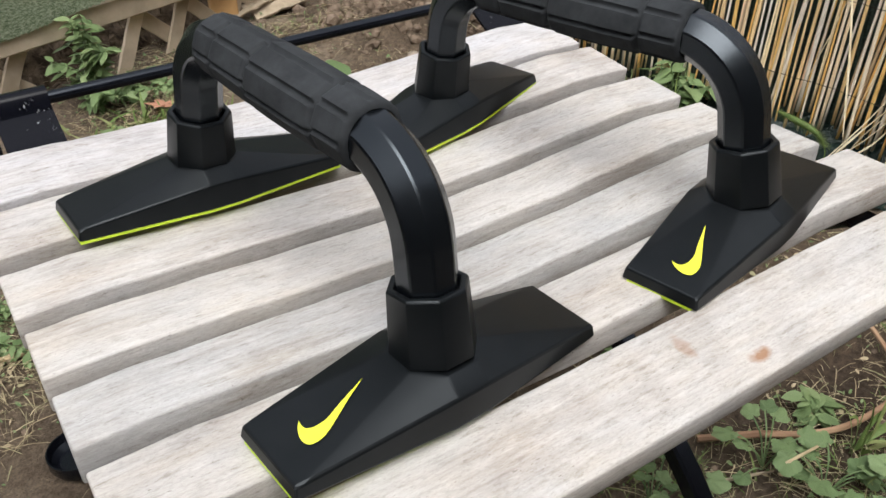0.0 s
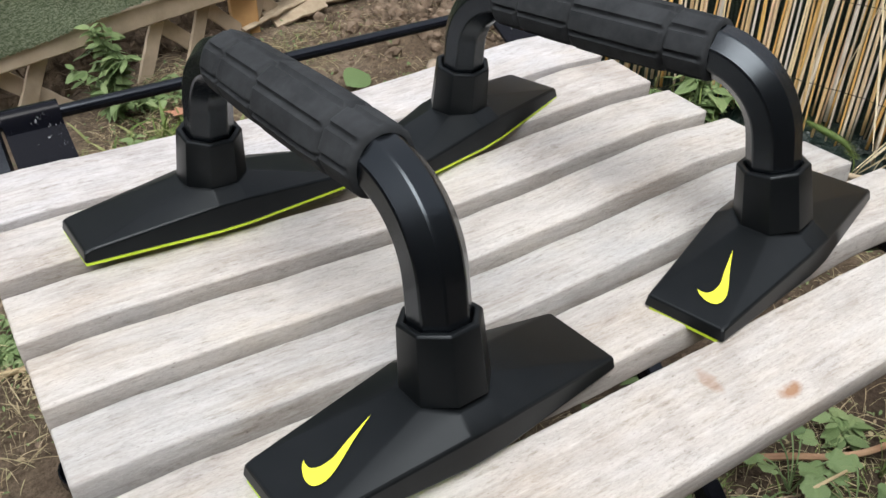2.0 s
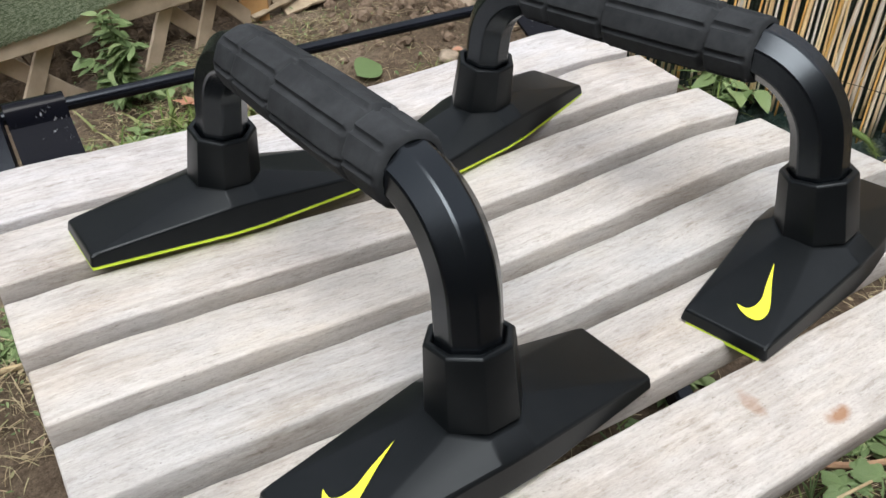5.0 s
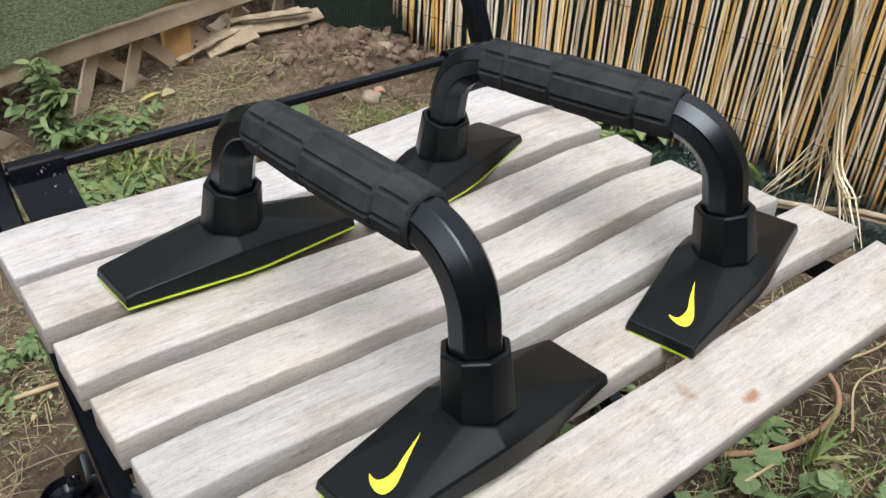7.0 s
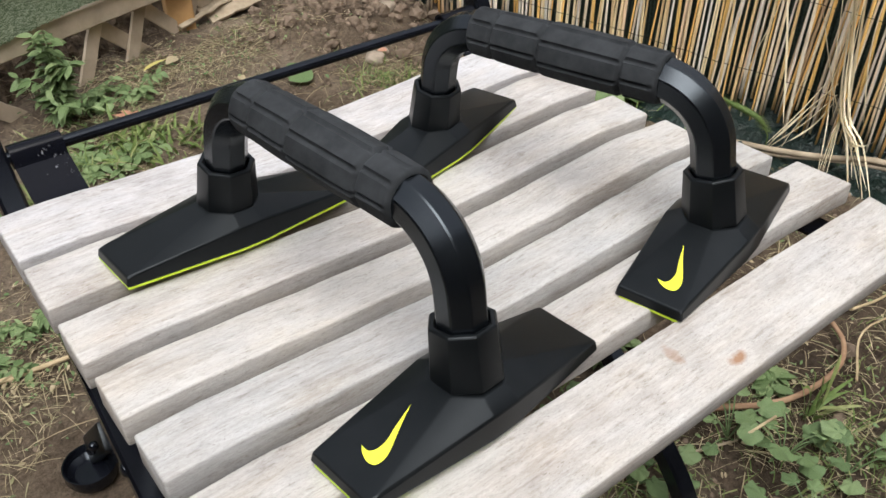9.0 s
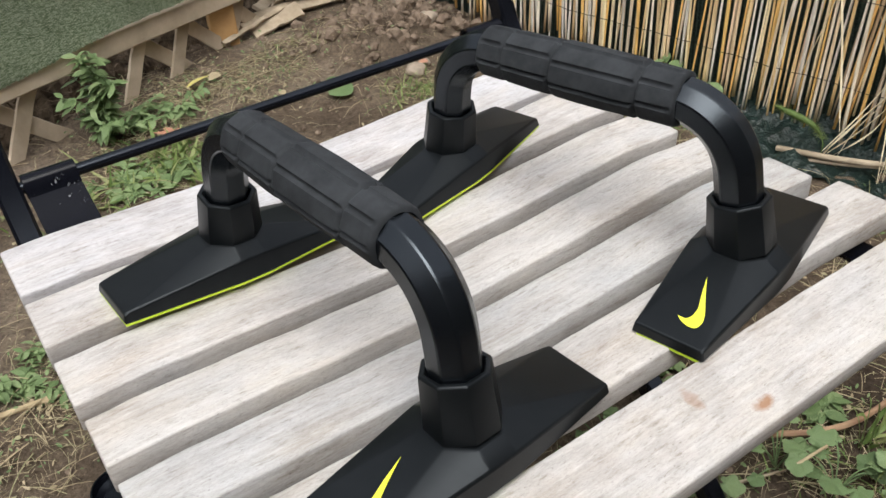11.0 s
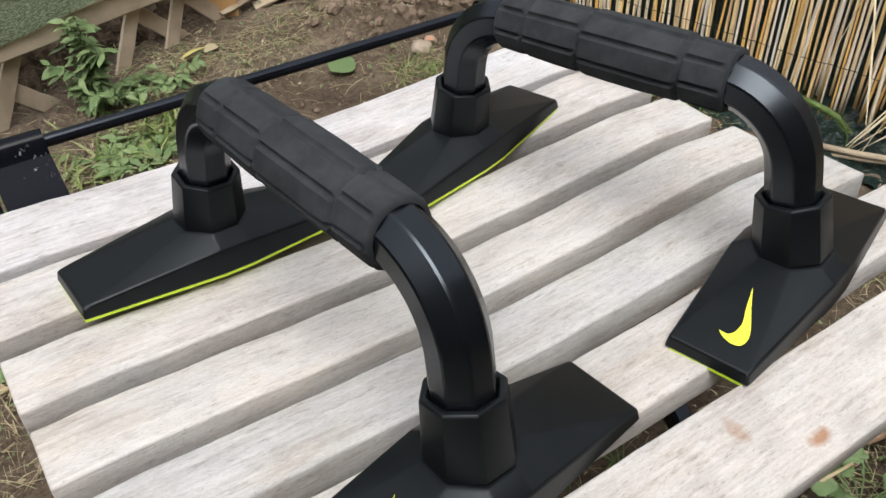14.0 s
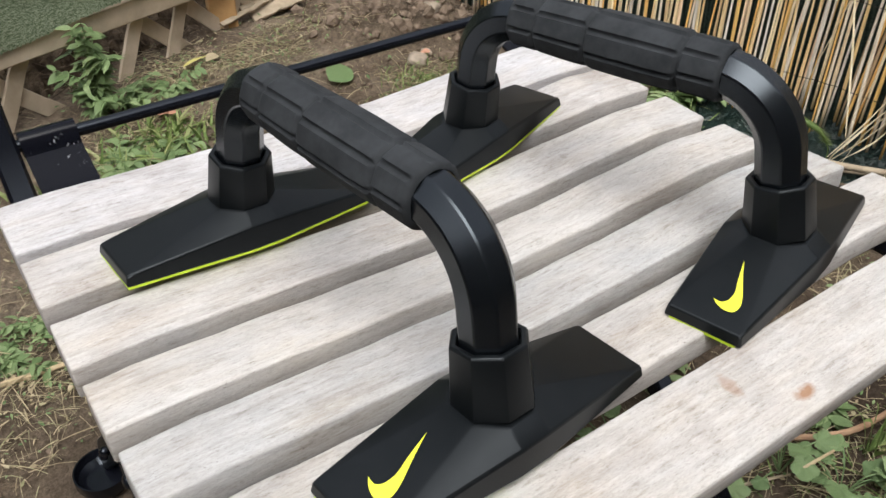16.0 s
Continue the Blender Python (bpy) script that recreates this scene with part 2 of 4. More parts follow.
M_LEAF = leaf_material("green_weed_leaf", (0.12, 0.185, 0.075), (0.18, 0.26, 0.115), (0.26, 0.34, 0.165))
M_MALLOW = leaf_material("bluish_green_mallow_leaf", (0.13, 0.20, 0.09), (0.18, 0.265, 0.12), (0.245, 0.335, 0.165))
M_GRASS = leaf_material("grass_blade", (0.11, 0.175, 0.05), (0.18, 0.245, 0.075), (0.31, 0.33, 0.15))
M_DRY = leaf_material("dry_stalks", (0.34, 0.275, 0.175), (0.54, 0.455, 0.31), (0.32, 0.32, 0.18), 0.8)
M_YELLOW = leaf_material("yellow_fallen_leaf", (0.54, 0.48, 0.15), (0.58, 0.52, 0.19), (0.60, 0.55, 0.24))
M_ORANGE = leaf_material("orange_fallen_leaf", (0.50, 0.25, 0.17), (0.56, 0.30, 0.21), (0.58, 0.34, 0.25))


def reed_material():
    m, nt, b = material("dry_reed", 0.55)
    oi = nt.nodes.new("ShaderNodeObjectInfo")
    col = ramp(nt, oi.outputs["Random"], [(0.0, (0.46, 0.36, 0.27)), (0.15, (0.88, 0.64, 0.30)), (0.3, (0.78, 0.75, 0.69)), (0.45, (0.60, 0.55, 0.48)), (0.55, (0.92, 0.62, 0.22)), (0.72, (0.80, 0.47, 0.16)), (0.8, (0.90, 0.85, 0.76)), (0.92, (0.92, 0.78, 0.50))])
    v = coords(nt, (30, 30, 3))
    streak = ramp(nt, noise_tex(nt, v, 5, 5), [(0.3, (0.66, 0.60, 0.52)), (0.48, (1.0, 1.0, 1.0)), (0.75, (1.15, 1.12, 1.06))])
    col = mix(nt, 0.8, col, streak, "MULTIPLY")
    nt.links.new(col, b.inputs["Base Color"])
    b.inputs["Specular IOR Level"].default_value = 0.35
    bump(nt, b, noise_tex(nt, v, 40, 3), 0.3, 0.0006)
    return m


M_REED = reed_material()


def cloth_material(name, c1, c2, c3):
    """Woven shade netting: crossed ribs with pale worn threads."""
    m, nt, b = material(name, 0.8)
    b.inputs["Specular IOR Level"].default_value = 0.25
    v = coords(nt, (1, 1, 1), False)
    waves = []
    for axis, sc in (("X", 1150.0), ("Z", 900.0)):
        w = node(nt, "ShaderNodeTexWave", Scale=sc / 6.283, Distortion=2.5, Detail=3.0)
        w.inputs["Detail Scale"].default_value = 2.0
        w.bands_direction = axis
        nt.links.new(v, w.inputs["Vector"])
        waves.append(w.outputs["Fac"])
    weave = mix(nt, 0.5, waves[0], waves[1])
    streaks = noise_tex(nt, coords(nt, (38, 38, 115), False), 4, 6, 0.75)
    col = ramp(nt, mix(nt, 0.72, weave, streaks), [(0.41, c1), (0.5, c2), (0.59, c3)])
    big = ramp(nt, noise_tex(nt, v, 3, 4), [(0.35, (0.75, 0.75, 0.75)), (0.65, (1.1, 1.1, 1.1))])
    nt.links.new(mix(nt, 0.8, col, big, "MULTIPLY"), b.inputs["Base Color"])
    bump(nt, b, weave, 0.7, 0.002)
    return m


M_NET = cloth_material("green_shade_netting", (0.070, 0.115, 0.055), (0.255, 0.33, 0.20), (0.70, 0.76, 0.60))
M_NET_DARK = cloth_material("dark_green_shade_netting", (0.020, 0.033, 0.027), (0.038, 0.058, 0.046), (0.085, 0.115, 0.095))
M_FILM = plain("crumpled_dark_green_plastic_sheet", (0.012, 0.028, 0.024), (0.035, 0.062, 0.055), 18, 0.3, 0, 0.9, 0.012, 45)


# ---- building helpers ----
def part(name, bm, mat, parent=None, label="", smooth=None):
    me = bpy.data.meshes.new(name)
    bm.normal_update()
    bm.to_mesh(me)
    bm.free()
    me.materials.append(mat)
    if smooth:
        me.shade_smooth()
        me.set_sharp_from_angle(angle=radians(smooth))
    ob = new(name, me)
    ob.parent = parent
    if label:
        ob["label"] = label
    return ob


def thing(name, label, category, m=None, group="", kind=""):
    e = new(name)
    e.empty_display_size = 0.05
    if m is not None:
        e.matrix_basis = m
    return tagged(e, label, category, group, kind)


def box(sx, sy, sz, at=(0, 0, 0), bevel=0.0, seg=2, m=None):
    bm = bmesh.new()
    bmesh.ops.create_cube(bm, size=1, matrix=Matrix.Diagonal((sx, sy, sz, 1)))
    if bevel:
        bmesh.ops.bevel(bm, geom=list(bm.edges), offset=bevel, segments=seg, profile=0.5, affect="EDGES")
    bmesh.ops.transform(bm, matrix=Matrix.Translation(at) @ (m or Matrix()), verts=bm.verts)
    return bm


def sweep(points, section, up=(0, 0, 1), scales=None, bm=None):
    """A closed section of (side, up) offsets carried along a line of points."""
    bm = bm or bmesh.new()
    pts = [Vector(p) for p in points]
    rings = []
    up = Vector(up)
    for i, p in enumerate(pts):
        d = (pts[min(i + 1, len(pts) - 1)] - pts[max(i - 1, 0)]).normalized()
        side = d.cross(up)
        if side.length < 1e-4:
            side = d.cross(Vector((1, 0, 0)))
        side.normalize()
        u = side.cross(d)
        s = scales[i] if scales else 1
        rings.append([bm.verts.new(p + side * a * s + u * b * s) for a, b in section])
    n = len(section)
    for r, q in zip(rings, rings[1:]):
        for j in range(n):
            bm.faces.new((r[j], r[(j + 1) % n], q[(j + 1) % n], q[j]))
    bm.faces.new(rings[0][::-1])
    bm.faces.new(rings[-1])
    bmesh.ops.recalc_face_normals(bm, faces=bm.faces)
    return bm


def circle(r, n=12):
    return [(r * math.cos(2 * math.pi * i / n), r * math.sin(2 * math.pi * i / n)) for i in range(n)]


def rect(w, h, c=0.0012):
    a, b = w / 2, h / 2
    return [(-a + c, -b), (a - c, -b), (a, -b + c), (a, b - c), (a - c, b), (-a + c, b), (-a, b - c), (-a, -b + c)]


def octagon(r, soft=0.12):
    """An eight-sided section with softened corners, a flat to each side; r to the flats."""
    out = []
    h = r * math.tan(math.pi / 8)
    for k in range(8):
        a = k * math.pi / 4
        for s in (-1, 1):
            t = s * h * (1 - soft)
            out.append((r * math.cos(a) - t * math.sin(a), r * math.sin(a) + t * math.cos(a)))
    return out


# ---- ground ----
def ground_height(x, y):
    z = 0.045 + 0.006 * noise.noise(Vector((x * 2.3, y * 2.3, 0.5))) + 0.009 * noise.noise(Vector((x * 9, y * 9, 3)))
    d = math.hypot((x - 1.13) / 0.28, (y - 0.97) / 0.15)
    z += 0.045 * math.exp(-d * d) * (1 + 0.7 * noise.noise(Vector((x * 16, y * 16, 9))))
    return z


def axis_steps(lo, hi, step, far):
    inner = list(np.arange(lo, hi + 1e-6, step))
    grow = [step * 1.6 ** k for k in range(1, 40)]
    out_hi, out_lo = [], []
    h, l = hi, lo
    for g in grow:
        h, l = h + g, l - g
        out_hi.append(h)
        out_lo.append(l)
        if h > far:
            break
    return out_lo[::-1] + inner + out_hi


def build_ground():
    xs, ys = axis_steps(-0.1, 1.7, 0.012, 400), axis_steps(-0.7, 1.4, 0.012, 400)
    nx = len(xs)
    verts, faces = [], []
    for y in ys:
        for x in xs:
            inner = -0.4 < x < 2.2 and -1.2 < y < 1.9
            z = ground_height(x, y) if inner else 0.045
            if inner:
                z += 0.006 * noise.noise(Vector((x * 38, y * 38, 1))) + 0.003 * noise.noise(Vector((x * 90, y * 90, 2)))
            verts.append((x, y, z))
    for j in range(len(ys) - 1):
        for i in range(nx - 1):
            a = j * nx + i
            faces.append((a, a + 1, a + nx + 1, a + nx))
    me = bpy.data.meshes.new("ground")
    me.from_pydata(verts, [], faces)
    me.materials.append(M_SOIL)
    me.shade_smooth()
    tagged(new("ground", me), "bare brown garden soil with lumps and weeds", "ground", kind="structure")


build_ground()


# ---- folding chair ----
SEAT = [  # front edge y, back edge y, top z at the middle, slope, left end x, right end x, warp, its shift along x
    (-0.0034, 0.0496, 0.4555, 4.0, 0.2385, 0.7215, 0.90, 0.000),
    (-0.0605, -0.0135, 0.4530, 2.5, 0.2385, 0.7235, 1.00, 0.006),
    (-0.1176, -0.0760, 0.4510, 1.0, 0.2390, 0.7265, 1.00, 0.000),
    (-0.1732, -0.1332, 0.4525, -1.5, 0.2405, 0.7300, 1.05, -0.006),
    (-0.2290, -0.1895, 0.4570, -3.0, 0.2415, 0.7445, 0.95, -0.004),
    (-0.2904, -0.2450, 0.4615, -4.0, 0.2430, 0.7515, 0.85, 0.000),
    (-0.3590, -0.3062, 0.4592, 4.0, 0.2420, 0.7490, 0.30, -0.035),
]
# the slats have warped: raised over the two rails, sagging between them, drooping at the ends (x, mm)
WARP = ((0.20, 1.0), (0.240, 1.6), (0.278, 2.2), (0.335, -0.3), (0.396, -3.2), (0.468, -6.0), (0.547, -3.6), (0.609, 0.8), (0.668, 4.2), (0.723, 1.2), (0.78, -3.0))
THICK = (0.022, 0.022, 0.022, 0.022, 0.022, 0.017, 0.016)    # slats, back to front
LEG_W, LEG_D = 0.021, 0.019    # chair leg tube


def warp(x):
    """Height of a warped slat at x, eased between the knots."""
    for (xa, a), (xb, b) in zip(WARP, WARP[1:]):
        if xa <= x <= xb:
            k = (x - xa) / (xb - xa)
            return 0.001 * (a + (b - a) * k * k * (3 - 2 * k) * 0.6 + (b - a) * k * 0.4)
    return 0.0


def slat_mesh(length, width, thick, seed, middle, amount, shift):
    """A warped board with rounded arrises, slightly worn along its edges."""
    bm = box(length, width, thick, (0, 0, -thick / 2), 0.0014, 2)
    cuts = [e for e in bm.edges if abs(e.verts[0].co.x - e.verts[1].co.x) > length * 0.8]
    bmesh.ops.subdivide_edges(bm, edges=cuts, cuts=40, use_grid_fill=True)
    for v in bm.verts:
        p = v.co
        k = 0.00035 * noise.noise(Vector((p.x * 30 + seed * 7, p.y * 20, seed))) + 0.0004 * noise.noise(Vector((p.x * 120, p.y * 60, seed * 3)))
        v.co.y += k * (1 if p.y > 0 else -1)
        v.co.z += 0.7 * k + amount * warp(p.x + middle - shift)
    return bm


def build_chair():
    chair = thing("folding_chair", "folding garden chair with weathered grey wooden slats and black steel frame", "chair")
    for i, (f, b, z, slope, x0, x1, amount, shift) in enumerate(SEAT):
        ob = part("slat", slat_mesh(x1 - x0, b - f, THICK[i], i, (x0 + x1) / 2, amount, shift), M_WOOD[i], chair,
                  "front seat slat with two rusty brown stains" if i == 6 else "weathered grey seat slat", 50)
        ob.matrix_basis = pose((x0 + x1) / 2, (f + b) / 2, z, slope, 0, 0)
    # seat rails: flat plates under the slats, curled round the rear tube
    for x in (0.2945, 0.722):
        line = [(x, 0.140 + 0.0085 * math.cos(a), 0.450 + 0.0085 * math.sin(a)) for a in np.linspace(-1.9, 2.35, 16)]
        line += [(x, 0.1305, 0.4440), (x, 0.118, 0.4385), (x, 0.106, 0.4330), (x, 0.094, 0.4285), (x, 0.080, 0.4265), (x, 0.055, 0.4275), (x, 0.045, 0.428), (x, 0.0, 0.4305), (x, -0.09, 0.4275), (x, -0.17, 0.4285), (x, -0.26, 0.433), (x, -0.345, 0.435)]
        part("seat_rail", strap(line, 0.041, 0.003), M_SCUFFED, chair, "black steel seat rail curled round the tube", 40)
    part("rear_tube", sweep([(0.266, 0.140, 0.450), (0.752, 0.140, 0.450)], circle(0.0050, 16)), M_STEEL, chair, "thin black steel tube behind the seat", 40)
    for x in (0.2625, 0.7560):
        leg = [(0.33, 0.80), (0.225, 0.60), (0.168, 0.50), (0.136, 0.44), (0.07, 0.36), (-0.03, 0.26), (-0.12, 0.190), (-0.200, 0.142), (-0.245, 0.108), (-0.270, 0.070), (-0.280, 0.038)]
        part("front_leg", sweep(smooth_line([(x + (0.49 - x) * 0.196 * max(0.0, min(1.0, (0.40 - z) / 0.28)) * (1 if x > 0.5 else 0), y, z) for y, z in leg]), rect(LEG_W, LEG_D, 0.0025), (1, 0, 0)), M_STEEL, chair, "flat black steel back stile running down to the front foot", 40)
    for x in (0.2715, 0.735):
        leg = [(-0.27, 0.428), (-0.18, 0.36), (-0.05, 0.26), (0.09, 0.14), (0.165, 0.065)]
        part("rear_leg", sweep(smooth_line([(x, y, z) for y, z in leg]), rect(0.006, 0.022, 0.002), (0, 0.7, 0.7)), M_STEEL, chair, "", 40)
    part("leg_brace", sweep([(0.27, 0.09, 0.145), (0.735, 0.09, 0.145)], circle(0.006, 12)), M_STEEL, chair, "", 40)
    part("back_bar", sweep([(0.262, 0.209, 0.577), (0.756, 0.209, 0.577)], circle(0.007, 14)), M_STEEL, chair, "lower black steel bar of the backrest", 40)
    for x in (0.2535, 0.752):
        bm = bmesh.new()
        bmesh.ops.create_uvsphere(bm, u_segments=12, v_segments=8, radius=0.0065)
        ob = part("pivot_bolt", bm, M_STEEL, chair, "domed black pivot bolt", 60)
        ob.matrix_basis = pose(x, -0.035, 0.258) @ Matrix.Diagonal((0.6, 1, 1, 1))
    for x in (0.254, 0.758):
        bm = bmesh.new()
        prof = [(0.0, 0.006), (0.018, 0.006), (0.0245, 0.011), (0.027, 0.020), (0.0285, 0.020), (0.0285, 0.008), (0.025, 0.0), (0.0, 0.0)]
        spin(bm, prof, 28)
        foot = part("foot", bm, M_STEEL, chair, "round glossy black dished foot", 35)
        foot.matrix_basis = pose(x - 0.004, 0.163, 0.047)
        part("foot_bracket", box(0.014, 0.034, 0.075, (0.016, 0.0, 0.042), 0.005, 2, pose(0, 0, 0, 38, 12, 0)), M_PLASTIC, foot, "", 40)
        for dz in (0.04, 0.072):
            b2 = bmesh.new()
            bmesh.ops.create_uvsphere(b2, u_segments=10, v_segments=6, radius=0.0055, matrix=Matrix.Translation((0.006, -0.004 + (dz - 0.04) * -0.8, dz)))
            part("bolt", b2, M_STEEL, foot, "", 60)
    return chair


def spin(bm, profile, n):
    """A turned body from (radius, height) pairs."""
    rings = []
    for r, z in profile:
        if r < 1e-6:
            rings.append([bm.verts.new((0, 0, z))])
        else:
            rings.append([bm.verts.new((r * math.cos(2 * math.pi * k / n), r * math.sin(2 * math.pi * k / n), z)) for k in range(n)])
    for a, b in zip(rings, rings[1:]):
        for k in range(n):
            j = (k + 1) % n
            ids = [a[k % len(a)], a[j % len(a)], b[j % len(b)], b[k % len(b)]]
            seen = list(dict.fromkeys(ids))
            if len(seen) > 2:
                bm.faces.new(seen)
    bmesh.ops.recalc_face_normals(bm, faces=bm.faces)


def strap(line, width, thick, narrow=0.024):
    """A flat strap that lies across x and follows a line of points in the y-z plane."""
    bm = bmesh.new()
    pts = [Vector(p) for p in line]
    rings = []
    for i, p in enumerate(pts):
        d = (pts[min(i + 1, len(pts) - 1)] - pts[max(i - 1, 0)]).normalized()
        nrm = d.cross(Vector((1, 0, 0))).normalized()
        w = width if p.y > 0.052 else narrow
        rings.append([bm.verts.new(p + Vector((sx * w / 2, 0, 0)) + nrm * sn * thick / 2) for sx, sn in ((-1, -1), (1, -1), (1, 1), (-1, 1))])
    for r, q in zip(rings, rings[1:]):
        for j in range(4):
            bm.faces.new((r[j], r[(j + 1) % 4], q[(j + 1) % 4], q[j]))
    bm.faces.new(rings[0][::-1])
    bm.faces.new(rings[-1])
    bmesh.ops.recalc_face_normals(bm, faces=bm.faces)
    return bm


def smooth_line(pts, per=6):
    """A Catmull-Rom line through the points."""
    p = [Vector(q) for q in pts]
    p = [2 * p[0] - p[1]] + p + [2 * p[-1] - p[-2]]
    out = []
    for i in range(1, len(p) - 2):
        for k in range(per):
            t = k / per
            a, b, c, d = p[i - 1], p[i], p[i + 1], p[i + 2]
            out.append(0.5 * ((2 * b) + (c - a) * t + (2 * a - 5 * b + 4 * c - d) * t * t + (3 * b - a - 3 * c + d) * t ** 3))
    out.append(p[-2])
    return out


build_chair()

# ---- push-up stands ----
SPAN = 0.2306      # between the two posts, at their feet
SPLAY = 9.45       # the posts lean towards each other
GRIP_H = 0.1086    # tube axis over the seat
HALF_L, END_W, MID_W, MID_L = 0.0862, 0.0228, 0.0305, 0.0095
Z_END, Z_MID, Z_CROWN, R_CROWN = 0.0092, 0.0180, 0.0245, 0.0203


def base_outline(grow=0.0):
    pts = [(-HALF_L, -END_W), (-MID_L, -MID_W), (MID_L, -MID_W), (HALF_L, -END_W), (HALF_L, END_W), (MID_L, MID_W), (-MID_L, MID_W), (-HALF_L, END_W)]
    return [(x + grow * math.copysign(1, x), y + grow * math.copysign(1, y)) for x, y in pts]


def loft(rings):
    bm = bmesh.new()
    vr = [[bm.verts.new(p) for p in r] for r in rings]
    n = len(rings[0])
    for a, b in zip(vr, vr[1:]):
        for j in range(n):
            bm.faces.new((a[j], a[(j + 1) % n], b[(j + 1) % n], b[j]))
    bm.faces.new(vr[0][::-1])
    bm.faces.new(vr[-1])
    bmesh.ops.recalc_face_normals(bm, faces=bm.faces)
    return bm


def collar_ring(r, z):
    """Octagon with a flat to each side; points ordered as the base outline."""
    h = r * math.tan(math.pi / 8)
    return [(-r, -h, z), (-h, -r, z), (h, -r, z), (r, -h, z), (r, h, z), (h, r, z), (-h, r, z), (-r, h, z)]


def build_base():
    lower = [(x, y, 0.0022) for x, y in base_outline()]
    upper = [(x, y, Z_MID if abs(x) < 0.05 else Z_END) for x, y in base_outline(-0.0012)]
    crown = collar_ring(R_CROWN, Z_CROWN)
    bm = loft([lower, upper, crown])
    bmesh.ops.bevel(bm, geom=[e for e in bm.edges if e.calc_face_angle(0) > 0.12], offset=0.0012, segments=2, profile=0.5, affect="EDGES")
    return bm


def build_collar():
    rings = [collar_ring(0.0192, -0.0015), collar_ring(0.0174, 0.0305), collar_ring(0.0168, 0.0318), collar_ring(0.0141, 0.0318), collar_ring(0.0138, 0.026)]
    bm = loft(rings)
    bmesh.ops.bevel(bm, geom=[e for e in bm.edges if e.calc_face_angle(0) > 0.5], offset=0.0007, segments=2, profile=0.5, affect="EDGES")
    return bm


def tube_line():
    """Half a hoop, mirrored: a leaning post, a round bend, the level bar."""
    r, a = 0.042, radians(SPLAY)
    foot = SPAN / 2 + Z_CROWN * math.tan(a)
    up = GRIP_H - r
    mid = (r + up * math.sin(a)) / math.cos(a) - foot
    half = [(0, -foot + 0.045 * math.tan(a), 0.045)]
    half += [(0, mid - r * math.cos(k), up + r * math.sin(k)) for k in np.linspace(a, math.pi / 2, 15)]
    return half + [(0, -y, z) for _, y, z in half[::-1]]


def build_grip():
    """Ribbed foam sleeve: rings and long grooves pressed into a slightly swollen barrel."""
    length, n, m = 0.143, 112, 150
    rings_at = [0.18, 0.60, 0.86]
    bm = bmesh.new()
    rows = []
    for i in range(m + 1):
        u = i / m
        row = []
        for j in range(n):
            a = 2 * math.pi * j / n
            r = 0.0180 + 0.0012 * math.sin(math.pi * u) + (0.0003 if 0.18 < u < 0.60 else 0.0)
            groove = 0.0
            for g in rings_at:
                groove = max(groove, math.exp(-((u - g) * length / 0.0015) ** 4))
            shift = 0.0 if u < 0.18 else (0.35 if u < 0.60 else 0.0)
            q = (a / (2 * math.pi) * 8 + shift * 0.6) % 1
            dist = min(q, 1 - q) * 2 * math.pi * r / 8
            r *= 1 - 0.7 * (1 - math.cos(math.pi / 8) / math.cos((q - 0.5) * math.pi / 4)) - 0.7 * (1 / math.cos(math.pi / 8) - 1) * 0.5
            near = min(abs(u - g) for g in (0.0, 1.0)) * length
            groove = max(groove, math.exp(-(dist / 0.0014) ** 4) * min(1, near / 0.006))
            r -= 0.0027 * groove
            edge = min(u, 1 - u) * length
            if edge < 0.003:
                r -= 0.003 * (1 - math.sqrt(max(0, 1 - (1 - edge / 0.003) ** 2)))
            r += 0.00025 * noise.noise(Vector((u * 8, math.cos(a) * 2, math.sin(a) * 2)))
            row.append(bm.verts.new((r * math.sin(a), (u - 0.5) * length, GRIP_H + r * math.cos(a))))
        rows.append(row)
    for p, q in zip(rows, rows[1:]):
        for j in range(n):
            bm.faces.new((p[j], p[(j + 1) % n], q[(j + 1) % n], q[j]))
    for row, y in ((rows[0], -0.5), (rows[-1], 0.5)):
        inner = [bm.verts.new((0.0135 * math.sin(2 * math.pi * j / n), y * length, GRIP_H + 0.0135 * math.cos(2 * math.pi * j / n))) for j in range(n)]
        for j in range(n):
            bm.faces.new((row[j], row[(j + 1) % n], inner[(j + 1) % n], inner[j]))
    bmesh.ops.recalc_face_normals(bm, faces=bm.faces)
    return bm


